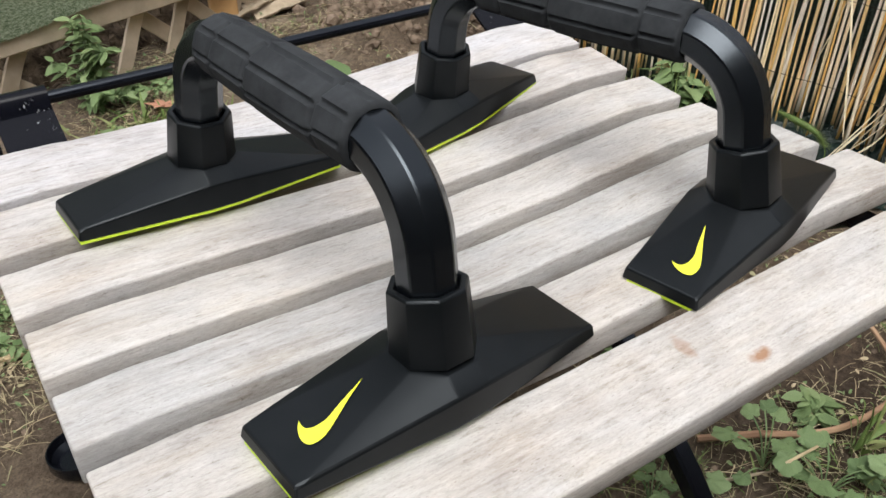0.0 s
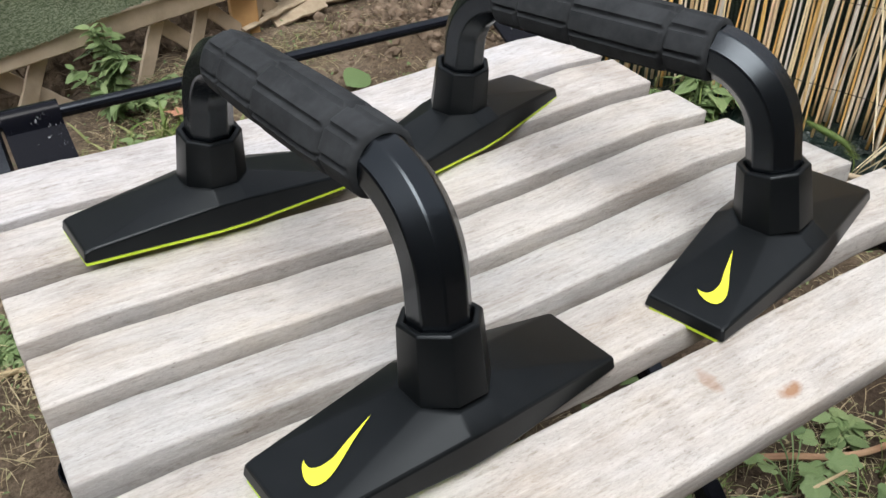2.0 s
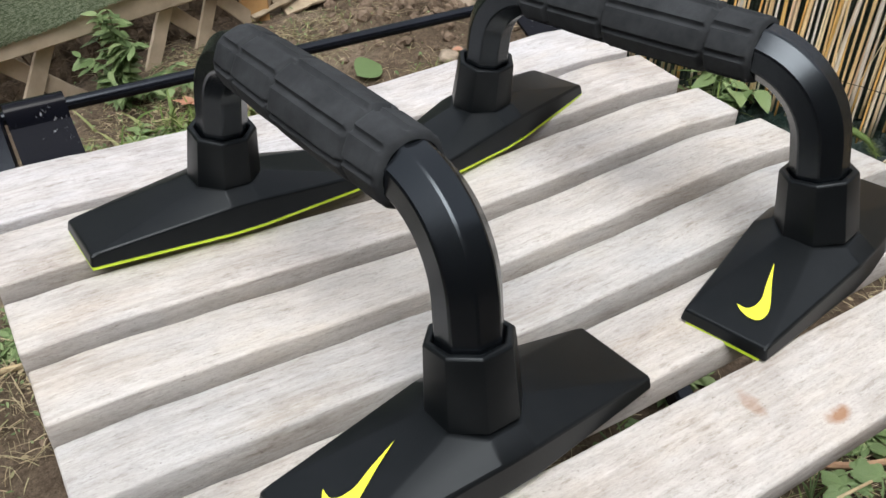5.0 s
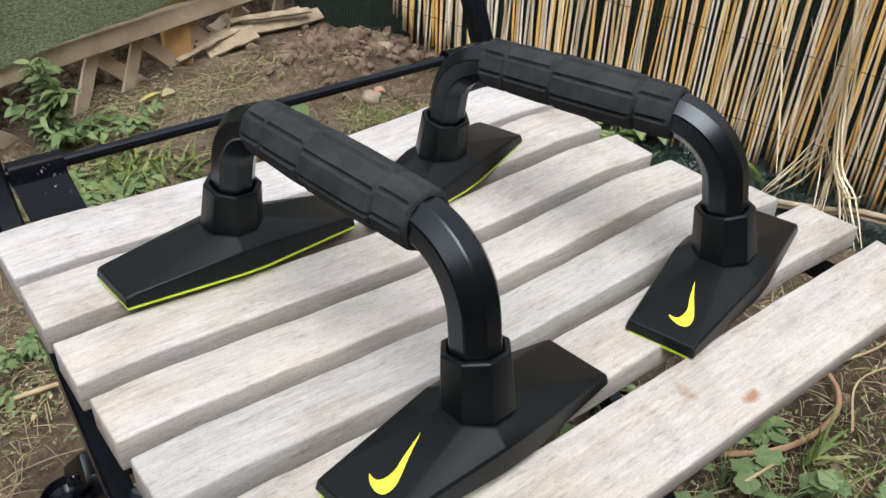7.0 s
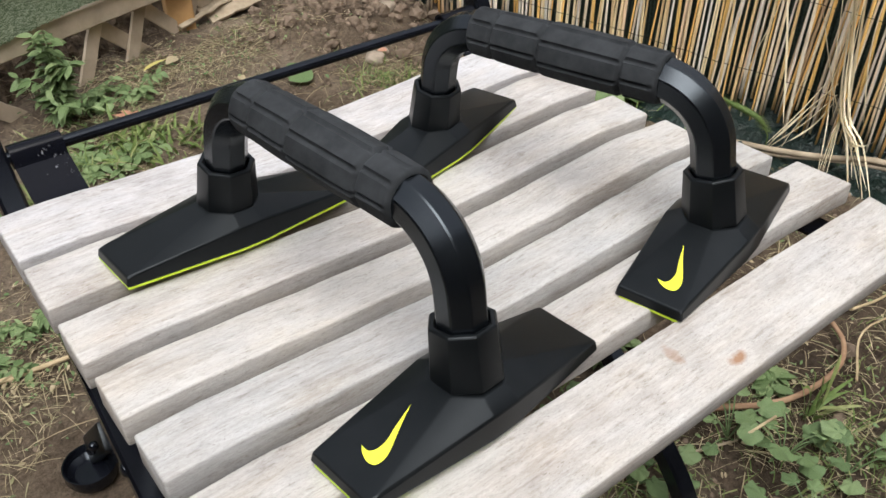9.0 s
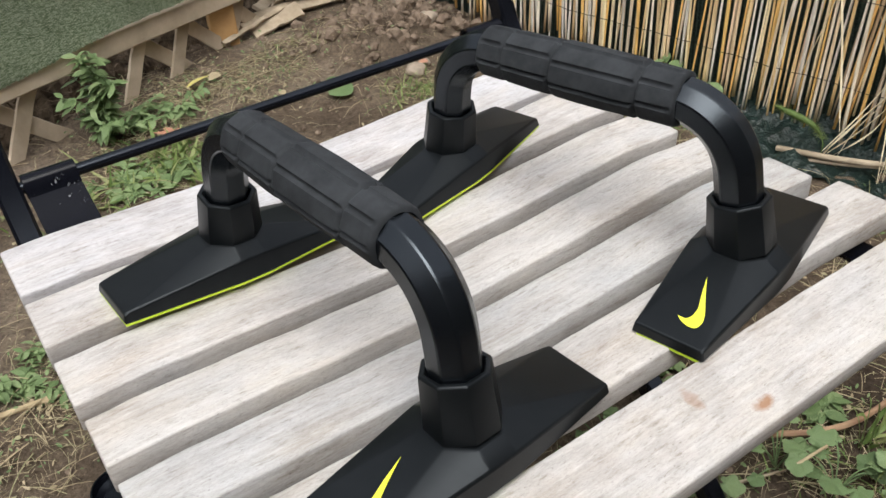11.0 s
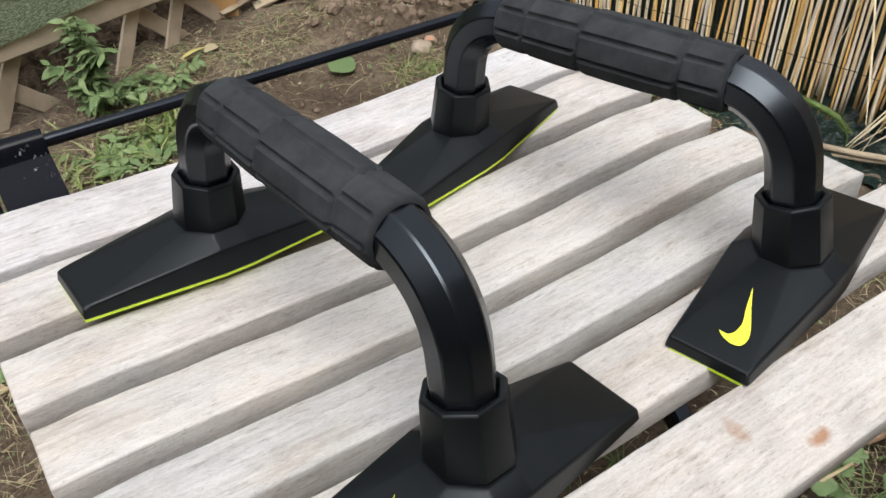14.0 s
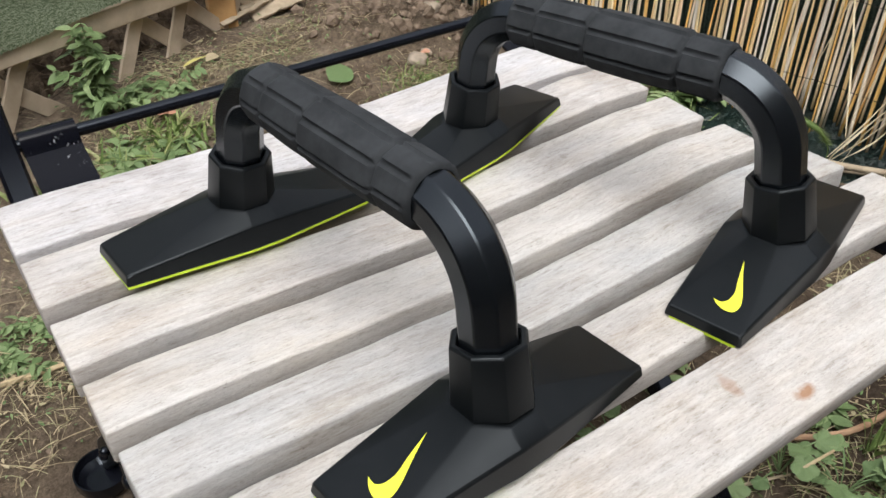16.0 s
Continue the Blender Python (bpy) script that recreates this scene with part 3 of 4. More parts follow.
def build_mark(dx=0.0, dy=0.0):
    """A plain curved, tapering stroke, laid on the sloping face of the base."""
    low = [(-0.0697, 0.0029), (-0.0724, -0.0007), (-0.0741, -0.0061), (-0.0729, -0.0106), (-0.0682, -0.0119), (-0.0620, -0.0100), (-0.0502, -0.0039), (-0.0384, 0.0016)]
    high = [(-0.0697, 0.0029), (-0.0701, 0.0004), (-0.0697, -0.0025), (-0.0671, -0.0045), (-0.0635, -0.0050), (-0.0598, -0.0047), (-0.0517, -0.0020), (-0.0384, 0.0016)]

    def lift(x, y, up):
        # the plane from the end edge to the crown
        k = (x + HALF_L - 0.0012) / (HALF_L - 0.0012 - R_CROWN)
        return (x, y, Z_END + k * (Z_CROWN - Z_END) + up)
    bm = bmesh.new()
    a = [Vector(p).to_3d() for p in smooth_line([(x, y, 0) for x, y in low])]
    b = [Vector(p).to_3d() for p in smooth_line([(x, y, 0) for x, y in high])]
    up = 0.0007
    va = [bm.verts.new(lift(p.x + dx, p.y + dy, up)) for p in a]
    vb = [bm.verts.new(lift(p.x + dx, p.y + dy, up)) for p in b]
    for i in range(len(a) - 1):
        bm.faces.new((va[i], va[i + 1], vb[i + 1], vb[i]))
    bmesh.ops.remove_doubles(bm, verts=bm.verts, dist=1e-6)
    bmesh.ops.recalc_face_normals(bm, faces=bm.faces)
    return bm


def build_stand(m, turns, slip=(0, 0)):
    stand = thing("push_up_stand", "black push-up stand with foam grip and lime-edged feet", "push-up stand", m, "pair of push-up stands")
    for s, marked, turn in ((-1, True, turns[0]), (1, False, turns[1])):
        base = part("base", build_base(), M_PLASTIC, stand, "black plastic base with a yellow mark" if marked else "black plastic base", 14)
        base.matrix_basis = pose(0, s * SPAN / 2, 0, 0, 0, turn)
        narrow = 0.88 if marked else 1.0
        part("pad", loft([[(x, y * narrow, z) for x, y in base_outline(g)] for z, g in ((0.0, -0.0014), (0.0005, -0.0006), (0.0026, -0.0006))]), M_LIME, base, "thin lime-green rubber sole", 35)
        collar = part("collar", build_collar(), M_PLASTIC, base, "eight-sided socket", 16)
        collar.matrix_basis = pose(0, 0, Z_CROWN, s * SPLAY, 0, 0)
        if marked:
            part("mark", build_mark(*slip), M_MARK, base, "yellow printed curved stroke")
    part("tube", sweep(tube_line(), octagon(0.0131, 0.13), (1, 0, 0)), M_TUBE, stand, "satin black eight-sided bent tube", 18)
    part("grip", build_grip(), M_FOAM, stand, "matt black foam grip with pressed grooves", 60)
    return stand


build_stand(pose(0.3793, -0.1660, 0.4567, -2.05, 3.12, 5.41), (0.3, -1.7), (0.0025, 0.002))
build_stand(pose(0.5815, -0.1577, 0.4552, -2.60, -1.60, 15.14), (-1.8, 0.3))


# ---- fences ----
LAT = Vector((0.3183, 0.9506, 0))
LAT_U = Vector((math.cos(radians(22.4)), math.sin(radians(22.4)), 0))
LAT_N = Vector((math.sin(radians(22.4)), -math.cos(radians(22.4)), 0))


def lat(u, z, out=0.0):
    p = LAT + LAT_U * u + LAT_N * out
    return Vector((p.x, p.y, z))


def board_between(a, b, width, thick, face, rough=0.0015):
    """A flat board from a to b; face is the direction of its broad side."""
    a, b, face = Vector(a), Vector(b), Vector(face).normalized()
    bm = sweep([a.lerp(b, k / 8) for k in range(9)], rect(width, thick, thick * 0.15), face)
    for v in bm.verts:
        v.co += Vector((noise.noise(v.co * 40), noise.noise(v.co * 40 + Vector((9, 0, 0))), noise.noise(v.co * 40 + Vector((0, 9, 0))))) * rough
    return bm


def build_lattice_fence():
    fence = thing("lattice_fence", "old brown wooden lattice fence standing on the soil", "fence")
    part("bottom_rail", board_between(lat(-0.75, 0.217, 0.004), lat(1.02, 0.142, 0.004), 0.042, 0.018, LAT_N), M_LATH, fence, "grey-brown bottom rail", 40)
    for u, lean in [(-0.40, 0.06), (-0.14, 0.075), (0.026, 0.082), (0.285, 0.07), (0.405, 0.06), (0.56, 0.07), (0.70, 0.07), (0.86, 0.07)]:
        part("lath", board_between(lat(u - 0.02, 0.030, -0.010), lat(u + lean, 0.20, -0.010), 0.030, 0.007, LAT_N), M_LATH, fence, "", 40)
    for u in (-0.25, -0.045, 0.118, 0.43, 0.54, 0.66, 0.80):
        part("lath", board_between(lat(u + 0.02, 0.028, -0.019), lat(u - 0.13, 0.17, -0.019), 0.030, 0.007, LAT_N), M_LATH, fence, "", 40)
    post = part("post", box(0.055, 0.05, 0.30, (0, 0, 0.15), 0.003, 2), M_PINE, fence, "orange-brown sawn timber post")
    post.matrix_basis = Matrix.Translation(lat(0.555, 0.03, -0.03)) @ pose(0, 0, 0, 0, 0, -12)
    return fence


def build_netting(name, label, point, u0, u1, low, high, mat, amp, seed, nu=420, nz=22):
    """A hanging sheet of netting with folds and a frayed lower edge."""
    bm = bmesh.new()
    grid = []
    for j in range(nz + 1):
        row = []
        for i in range(nu + 1):
            u = u0 + (u1 - u0) * i / nu
            k = j / nz
            lo = low(u) + 0.0028 * (i % 2) + 0.0035 * noise.noise(Vector((u * 90, seed, 0))) + 0.008 * noise.noise(Vector((u * 6, seed, 4)))
            z = lo + (high - lo) * k ** 1.7
            out = amp * noise.noise(Vector((u * 4.5, z * 3, seed))) + amp * 0.35 * noise.noise(Vector((u * 14, z * 5, seed + 3)))
            row.append(bm.verts.new(point(u, z, out)))
        grid.append(row)
    for r, q in zip(grid, grid[1:]):
        for i in range(nu):
            bm.faces.new((r[i], r[i + 1], q[i + 1], q[i]))
    bmesh.ops.solidify(bm, geom=bm.faces, thickness=0.0012)
    return tagged(part(name, bm, mat, None, "", 60), label, "shade netting")


def build_unseen_walls():
    """Plain unseen board walls closing the garden behind the viewer, added to darken reflections."""
    for name, size, at in (("wall_south", (5.4, 0.08, 2.6), (0.6, -2.0, 1.28)), ("wall_west", (0.08, 4.6, 2.0), (-1.7, 0.2, 0.98))):
        ob = part(name, box(*size, at, 0.004, 1), M_BOARD, None)
        tagged(ob, "plain dark brown unseen wall added to darken reflections", "wall", "", "structure")


def build_debris():
    """Dark heap of dead stems and crumbs lying behind the lattice."""
    rnd = random.Random(91)
    verts, faces = [], []
    nu, nv = 150, 14
    for i in range(nu + 1):
        u = -0.8 + 1.85 * i / nu
        for j in range(nv + 1):
            w = j / nv
            h = 0.035 + 0.15 * math.sin(0.5 * math.pi * w) * (0.8 + 0.5 * noise.noise(Vector((u * 9, w * 2, 3)))) + 0.02 * noise.noise(Vector((u * 45, w * 9, 1))) + 0.008 * noise.noise(Vector((u * 120, w * 25, 8)))
            verts.append(lat(u, h - 0.012, -0.05 - 0.20 * w))
    for i in range(nu):
        for j in range(nv):
            a = i * (nv + 1) + j
            faces.append((a, a + 1, a + nv + 2, a + nv + 1))
    for k in range(900):
        u, w = rnd.uniform(-0.8, 1.0), rnd.random() ** 1.5
        c = lat(u, 0.045 + 0.13 * w + rnd.uniform(0.0, 0.02), -0.045 - 0.14 * w)
        d = Vector((rnd.gauss(0, 1), rnd.gauss(0, 1), rnd.gauss(0, 0.5))).normalized() * rnd.uniform(0.008, 0.035)
        side = d.cross(Vector((rnd.gauss(0, 1), rnd.gauss(0, 1), 1))).normalized() * rnd.uniform(0.0008, 0.0022)
        n = len(verts)
        verts += [c - d - side, c - d + side, c + d + side * 0.4, c + d - side * 0.4]
        faces.append((n, n + 1, n + 2, n + 3))
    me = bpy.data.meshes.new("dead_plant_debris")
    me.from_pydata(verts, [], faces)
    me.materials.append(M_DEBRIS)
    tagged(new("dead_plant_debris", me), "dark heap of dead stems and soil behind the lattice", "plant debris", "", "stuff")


build_unseen_walls()
build_debris()
build_lattice_fence()
build_netting("shade_netting", "green woven shade netting hanging over the lattice fence", lambda u, z, o: lat(u, z, 0.022 + o), -0.8, 1.02,
              lambda u: 0.190 + 0.012 * u + 0.006 * math.sin(u * 5), 1.0, M_NET, 0.007, 2.0)

REED = Vector((1.2400, 0.9771, 0))
REED_U = Vector((math.cos(radians(-76.85)), math.sin(radians(-76.85)), 0))
REED_N = Vector((math.sin(radians(-76.85)), -math.cos(radians(-76.85)), 0))


def reed_at(s, z, out=0.0):
    p = REED + REED_U * s + REED_N * out
    return Vector((p.x, p.y, z))


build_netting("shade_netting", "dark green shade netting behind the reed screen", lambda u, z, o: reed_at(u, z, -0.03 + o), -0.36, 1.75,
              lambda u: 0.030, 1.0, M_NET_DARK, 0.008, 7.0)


def reed_stem(length, r, seed):
    """A reed with swollen joints and a slight bend."""
    rnd = random.Random(seed)
    pts, sc = [], []
    bend, ph = rnd.uniform(0.001, 0.006), rnd.uniform(0, 6)
    joints = [rnd.uniform(0.1, 0.17) * (k + 1) for k in range(14)]
    for k in range(19):
        z = length * k / 18
        pts.append((bend * math.sin(z * 7 + ph), bend * math.cos(z * 5 + ph), z))
        sc.append(1.0 + (0.2 if min(abs(z - j) for j in joints) < 0.03 else 0.0))
    return sweep(pts, circle(r, 7), (1, 0, 0), sc)


def build_reed_screen():
    rnd = random.Random(5)
    screen = thing("reed_screen", "dry split reed screen wired upright before dark netting", "reed screen")
    kinds = []
    for k in range(8):
        bm = reed_stem(0.90, 0.0017 + 0.00020 * k, 40 + k)
        me = bpy.data.meshes.new("reed")
        bm.to_mesh(me)
        bm.free()
        me.materials.append(M_REED)
        me.shade_smooth()
        kinds.append(me)
    s = 0.0
    while s < 1.55:
        ob = new("reed", rnd.choice(kinds))
        ob.parent = screen
        p = reed_at(s, 0.062 + rnd.random() ** 2 * 0.055 + 0.02 * noise.noise(Vector((s * 6, 0, 0))) + 0.05 * math.exp(-(s / 0.05) ** 2), rnd.uniform(-0.006, 0.008))
        lean = rnd.gauss(0, 1.1) + 2.5 * noise.noise(Vector((s * 5, 3, 0)))
        if rnd.random() < 0.05:
            lean += rnd.uniform(-7, 7)
        ob.matrix_basis = Matrix.Translation(p) @ pose(0, 0, 0, 0, 0, -76.85) @ pose(0, 0, 0, rnd.gauss(0, 0.5), lean, 0) @ pose(0, 0, 0, 0, 0, rnd.uniform(0, 360))
        s += rnd.uniform(0.0040, 0.0100)
    for z in (0.165, 0.30, 0.435, 0.57, 0.75):
        line = [reed_at(t * 0.02, z + 0.004 * noise.noise(Vector((t * 0.3, z * 9, 0))), 0.0085 + 0.0025 * (t % 2)) for t in range(0, 80)]
        part("binding_wire", sweep(line, circle(0.0006, 5)), M_WIRE, screen, "thin dark binding wire")
    return screen


build_reed_screen()


def ribbon(points, width, twist=0.0, taper=True):
    """A folded blade: a shallow V section along a line."""
    n = len(points)
    bm = bmesh.new()
    rows = []
    for i, p in enumerate(points):
        p = Vector(p)
        d = (Vector(points[min(i + 1, n - 1)]) - Vector(points[max(i - 1, 0)])).normalized()
        side = d.cross(Vector((0.3, -0.6, 0.75))).normalized()
        side = Matrix.Rotation(twist * i / n, 3, d) @ side
        up = side.cross(d)
        k = i / (n - 1)
        w = width * (math.sin(math.pi * (0.12 + 0.88 * k)) ** 0.6 if taper else 1)
        rows.append([bm.verts.new(p - side * w / 2), bm.verts.new(p - up * w * 0.18), bm.verts.new(p + side * w / 2)])
    for r, q in zip(rows, rows[1:]):
        for j in range(2):
            bm.faces.new((r[j], r[j + 1], q[j + 1], q[j]))
    return bm


def build_straw():
    """Long pale dry blades hanging down the screen and lying at its foot."""
    rnd = random.Random(11)
    straw = thing("dry_straw_bunch", "bunch of pale dry grass blades hanging down the reed screen", "dry grass")
    # a bound hank that comes down the screen and splays at the foot
    for k in range(16):
        top = rnd.choice((0.34, 0.45, 0.6, 0.66)) + rnd.uniform(-0.03, 0.03)
        s0 = 0.925 - 0.10 * (top - 0.3) + rnd.gauss(0, 0.027)
        knot = 0.958 + rnd.gauss(0, 0.009)
        foot = rnd.choice((0.972, 0.985, 1.02, 1.03, 1.05)) + rnd.gauss(0, 0.006)
        end = rnd.uniform(0.03, 0.07) if rnd.random() < 0.75 else rnd.uniform(0.10, 0.17)
        out = rnd.uniform(0.022, 0.04)
        line = smooth_line([reed_at(s0, top, out - 0.005), reed_at(0.6 * s0 + 0.4 * knot, 0.5 * top + 0.11, out + rnd.uniform(-0.004, 0.006)), reed_at(knot, 0.18, out + 0.008),
                            reed_at(0.5 * (knot + foot), 0.12, out + 0.024), reed_at(foot, end, out + 0.05)], 5)
        part("blade", ribbon(line, rnd.uniform(0.003, 0.0075), rnd.uniform(-1.5, 1.5)), M_STRAW, straw)
    # loose strands strayed over the reeds
    for s0, top, s1, end in [(0.80, 0.42, 0.885, 0.10), (0.90, 0.36, 0.885, 0.13), (0.84, 0.40, 0.80, 0.16), (0.97, 0.40, 1.0, 0.15), (0.935, 0.21, 0.86, 0.05), (0.948, 0.177, 0.862, 0.045), (0.95, 0.172, 0.875, 0.05), (0.93, 0.16, 0.89, 0.06), (1.02, 0.22, 1.06, 0.20), (0.75, 0.36, 0.77, 0.15)]:
        line = smooth_line([reed_at(s0, top, 0.028), reed_at(0.5 * (s0 + s1) + rnd.uniform(-0.015, 0.015), 0.5 * (top + end), 0.034), reed_at(s1, end, 0.042)], 8)
        part("blade", ribbon(line, rnd.uniform(0.0025, 0.006), rnd.uniform(-1, 1)), M_STRAW, straw)
    line = smooth_line([reed_at(0.945, 0.195, 0.03), reed_at(0.908, 0.132, 0.042), reed_at(0.880, 0.080, 0.045), reed_at(0.866, 0.052, 0.05)], 8)
    part("blade", ribbon(line, 0.011, 0.5), M_STRAW, straw, "broad pale dry blade")
    return straw


build_straw()


def build_pole():
    for lift, r, s0 in ((0.0, 0.0052, 0.80), (-0.010, 0.0036, 0.815)):
        line = smooth_line([reed_at(s0, 0.052 + lift, 0.06), reed_at(0.90, 0.068 + lift * 0.8, 0.06), reed_at(0.975, 0.084 + lift * 0.4, 0.058), reed_at(1.06, 0.105 + lift, 0.055), reed_at(1.3, 0.11, 0.05), reed_at(1.6, 0.10, 0.05)])
        tagged(part("bamboo_cane", sweep(line, circle(r, 9)), M_PALE, None, "", 50), "split pale brown bamboo cane along the screen's foot", "cane", "bamboo canes")
    bm = bmesh.new()
    grid = []
    for i in range(70):
        s = 0.62 + 0.95 * i / 69
        row = []
        for j in range(16):
            w = j / 15
            h = 0.042 + 0.042 * w * w + 0.022 * abs(noise.noise(Vector((s * 22, w * 3, 1)))) + 0.012 * noise.noise(Vector((s * 50, w * 6, 5)))
            row.append(bm.verts.new(reed_at(s + 0.01 * noise.noise(Vector((s * 30, w * 5, 8))), h, 0.10 - 0.125 * w + 0.02 * noise.noise(Vector((s * 12, w, 2))))))
        grid.append(row)
    for r, q in zip(grid, grid[1:]):
        for j in range(15):
            bm.faces.new((r[j], r[j + 1], q[j + 1], q[j]))
    bmesh.ops.solidify(bm, geom=bm.faces, thickness=0.001)
    tagged(part("plastic_sheet", bm, M_FILM, None, "", 80), "crumpled dark green plastic sheet along the fence foot", "plastic sheet")


build_pole()


# ---- timber, clods and litter ----
def build_plank_pile():
    pile = [((0.90, 1.205), (1.20, 1.235), 0.045, 0.075), ((0.86, 1.19), (1.17, 1.275), 0.028, 0.070), ((0.93, 1.25), (1.05, 1.33), 0.04, 0.075), ((0.88, 1.18), (1.00, 1.185), 0.05, 0.058), ((0.96, 1.22), (1.16, 1.215), 0.02, 0.10), ((0.80, 1.15), (0.97, 1.20), 0.014, 0.066)]
    for (x0, y0), (x1, y1), w, z in pile:
        ob = part("split_plank", board_between((x0, y0, z), (x1, y1, z + random.Random(w * 1e4).uniform(-0.01, 0.03)), w * 0.72, 0.008, (0.1, -0.5, 0.8), 0.004), M_PALE, None, "", 40)
        tagged(ob, "pale split plank lying on the soil by the fence", "plank", "planks by the fence")


build_plank_pile()


def lump(r, seed, squash=0.7, sub=2):
    bm = bmesh.new()
    bmesh.ops.create_icosphere(bm, subdivisions=sub, radius=r)
    for v in bm.verts:
        d = v.co.normalized()
        v.co *= 1 + 0.35 * noise.noise(d * 1.3 + Vector((seed, 0, 0))) + 0.18 * noise.noise(d * 4 + Vector((0, seed, 0)))
        v.co.z *= squash
    return bm


class Heap:
    """Collects many small pieces into one mesh."""

    def __init__(self):
        self.v, self.f = [], []

    def add(self, verts, faces, m):
        n = len(self.v)
        self.v += [tuple(m @ Vector(p)) for p in verts]
        self.f += [tuple(n + i for i in f) for f in faces]

    def make(self, name, mat, label, category, smooth=True):
        me = bpy.data.meshes.new(name)
        me.from_pydata(self.v, [], self.f)
        me.materials.append(mat)
        if smooth:
            me.shade_smooth()
        return tagged(new(name, me), label, category, kind="stuff")


def as_lists(bm):
    bm.verts.index_update()
    out = [tuple(v.co) for v in bm.verts], [tuple(v.index for v in f.verts) for f in bm.faces]
    bm.free()
    return out


def scatter_clods():
    rnd = random.Random(21)
    kinds = [as_lists(lump(1, k, 0.75, 1)) for k in range(8)]
    heap = Heap()
    for k in range(2600):
        if k < 700:
            x, y = rnd.gauss(1.12, 0.13), rnd.gauss(0.98, 0.09)
        else:
            x, y = rnd.uniform(0.0, 1.5), rnd.uniform(-0.5, 1.3)
        r = min(0.018, 0.0012 + rnd.expovariate(1) * (0.0042 if k < 700 else 0.0015))
        z = ground_height(x, y) + r * 0.3
        heap.add(*rnd.choice(kinds), Matrix.Translation((x, y, z)) @ pose(0, 0, 0, rnd.uniform(0, 360), rnd.uniform(0, 360), 0) @ Matrix.Scale(r, 4))
    heap.make("soil_clods", M_CLOD, "loose crumbs and clods of brown soil", "soil", False)
    for x, y, r in ((1.05, 0.795, 0.02), (1.085, 0.815, 0.012), (1.21, 1.10, 0.014), (1.0, 1.02, 0.011), (1.17, 0.93, 0.022)):
        ob = part("stone", lump(r, x * 9, 0.6, 3), M_STONE, None, "", 70)
        ob.matrix_basis = Matrix.Translation((x, y, ground_height(x, y) + r * 0.3)) @ pose(0, 0, 0, 0, 0, x * 900)
        tagged(ob, "pale rough stone half sunk in the soil", "stone", "stones")


scatter_clods()


# ---- plants ----
def leaf_shape(n=6, width=0.42, curl=0.25, fold=0.22):
    """A pointed leaf of unit length along +y, folded on its midrib."""
    v, f = [], []
    for i in range(n + 1):
        t = i / n
        w = width * 0.5 * math.sin(math.pi * t ** 0.8) ** 0.85 if 0 < t < 1 else 0.004
        z = -curl * t * t
        v += [(-w, t, z + fold * w), (0, t, z), (w, t, z + fold * w)]
    for i in range(n):
        a = 3 * i
        f += [(a, a + 1, a + 4, a + 3), (a + 1, a + 2, a + 5, a + 4)]
    return v, f


def lobed_shape(n=38, seed=0, deep=0.09):
    """A rounded mallow leaf with five shallow scalloped lobes, stalk at the notch."""
    v, f = [(0, 0.12, 0.0)], []
    for i in range(n + 1):
        a = -math.pi * 0.92 + 2 * math.pi * 0.92 * i / n
        lobes = 1 + deep * math.cos(5 * a) + 0.045 * math.cos(19 * a + seed)
        r = 0.5 * lobes * (0.86 + 0.14 * math.cos(a))
        x, y = r * math.sin(a), 0.12 + r * math.cos(a) + 0.18
        v.append((x * 0.55, 0.12 + (y - 0.12) * 0.55, 0.035 + 0.02 * math.cos(5 * a)))
        v.append((x, y, 0.02 + 0.05 * math.cos(5 * a + 0.6) - 0.05 * r))
    for i in range(n):
        a = 1 + 2 * i
        f += [(0, a, a + 2), (a, a + 1, a + 3, a + 2)]
    return v, f


def blade_shape(n=6, width=0.06, bend=0.5):
    v, f = [], []
    for i in range(n + 1):
        t = i / n
        w = width * 0.5 * (1 - t ** 1.8) + 0.002
        y, z = bend * t * t, t * (1 - 0.35 * bend * t)
        v += [(-w, y, z), (0, y + w * 0.4, z), (w, y, z)]
    for i in range(n):
        a = 3 * i
        f += [(a, a + 1, a + 4, a + 3), (a + 1, a + 2, a + 5, a + 4)]
    return v, f


LEAVES = [leaf_shape(6, w, c, 0.25) for w in (0.34, 0.44, 0.55) for c in (0.1, 0.35)]
BROAD = [blade_shape(6, w, b) for w in (0.09, 0.13) for b in (0.4, 0.8)]
BLADES = [blade_shape(6, w, b) for w in (0.035, 0.06) for b in (0.25, 0.6, 0.95)]
LOBED = [lobed_shape(38, s) for s in range(4)]


def shared(name, shape, mat):
    me = bpy.data.meshes.new(name)
    me.from_pydata(shape[0], [], shape[1])
    me.materials.append(mat)
    me.shade_smooth()
    return me


LEAF_MESH = [shared("leaf", s, M_LEAF) for s in LEAVES]
MALLOW_MESH = [shared("leaf", s, M_MALLOW) for s in LOBED]


def place_leaf(parent, mesh, at, heading, tilt, roll, size):
    ob = new("leaf", mesh)
    ob.parent = parent
    ob.matrix_basis = Matrix.Translation(at) @ pose(0, 0, 0, 0, 0, heading) @ pose(0, 0, 0, tilt, roll, 0) @ Matrix.Scale(size, 4)
    return ob


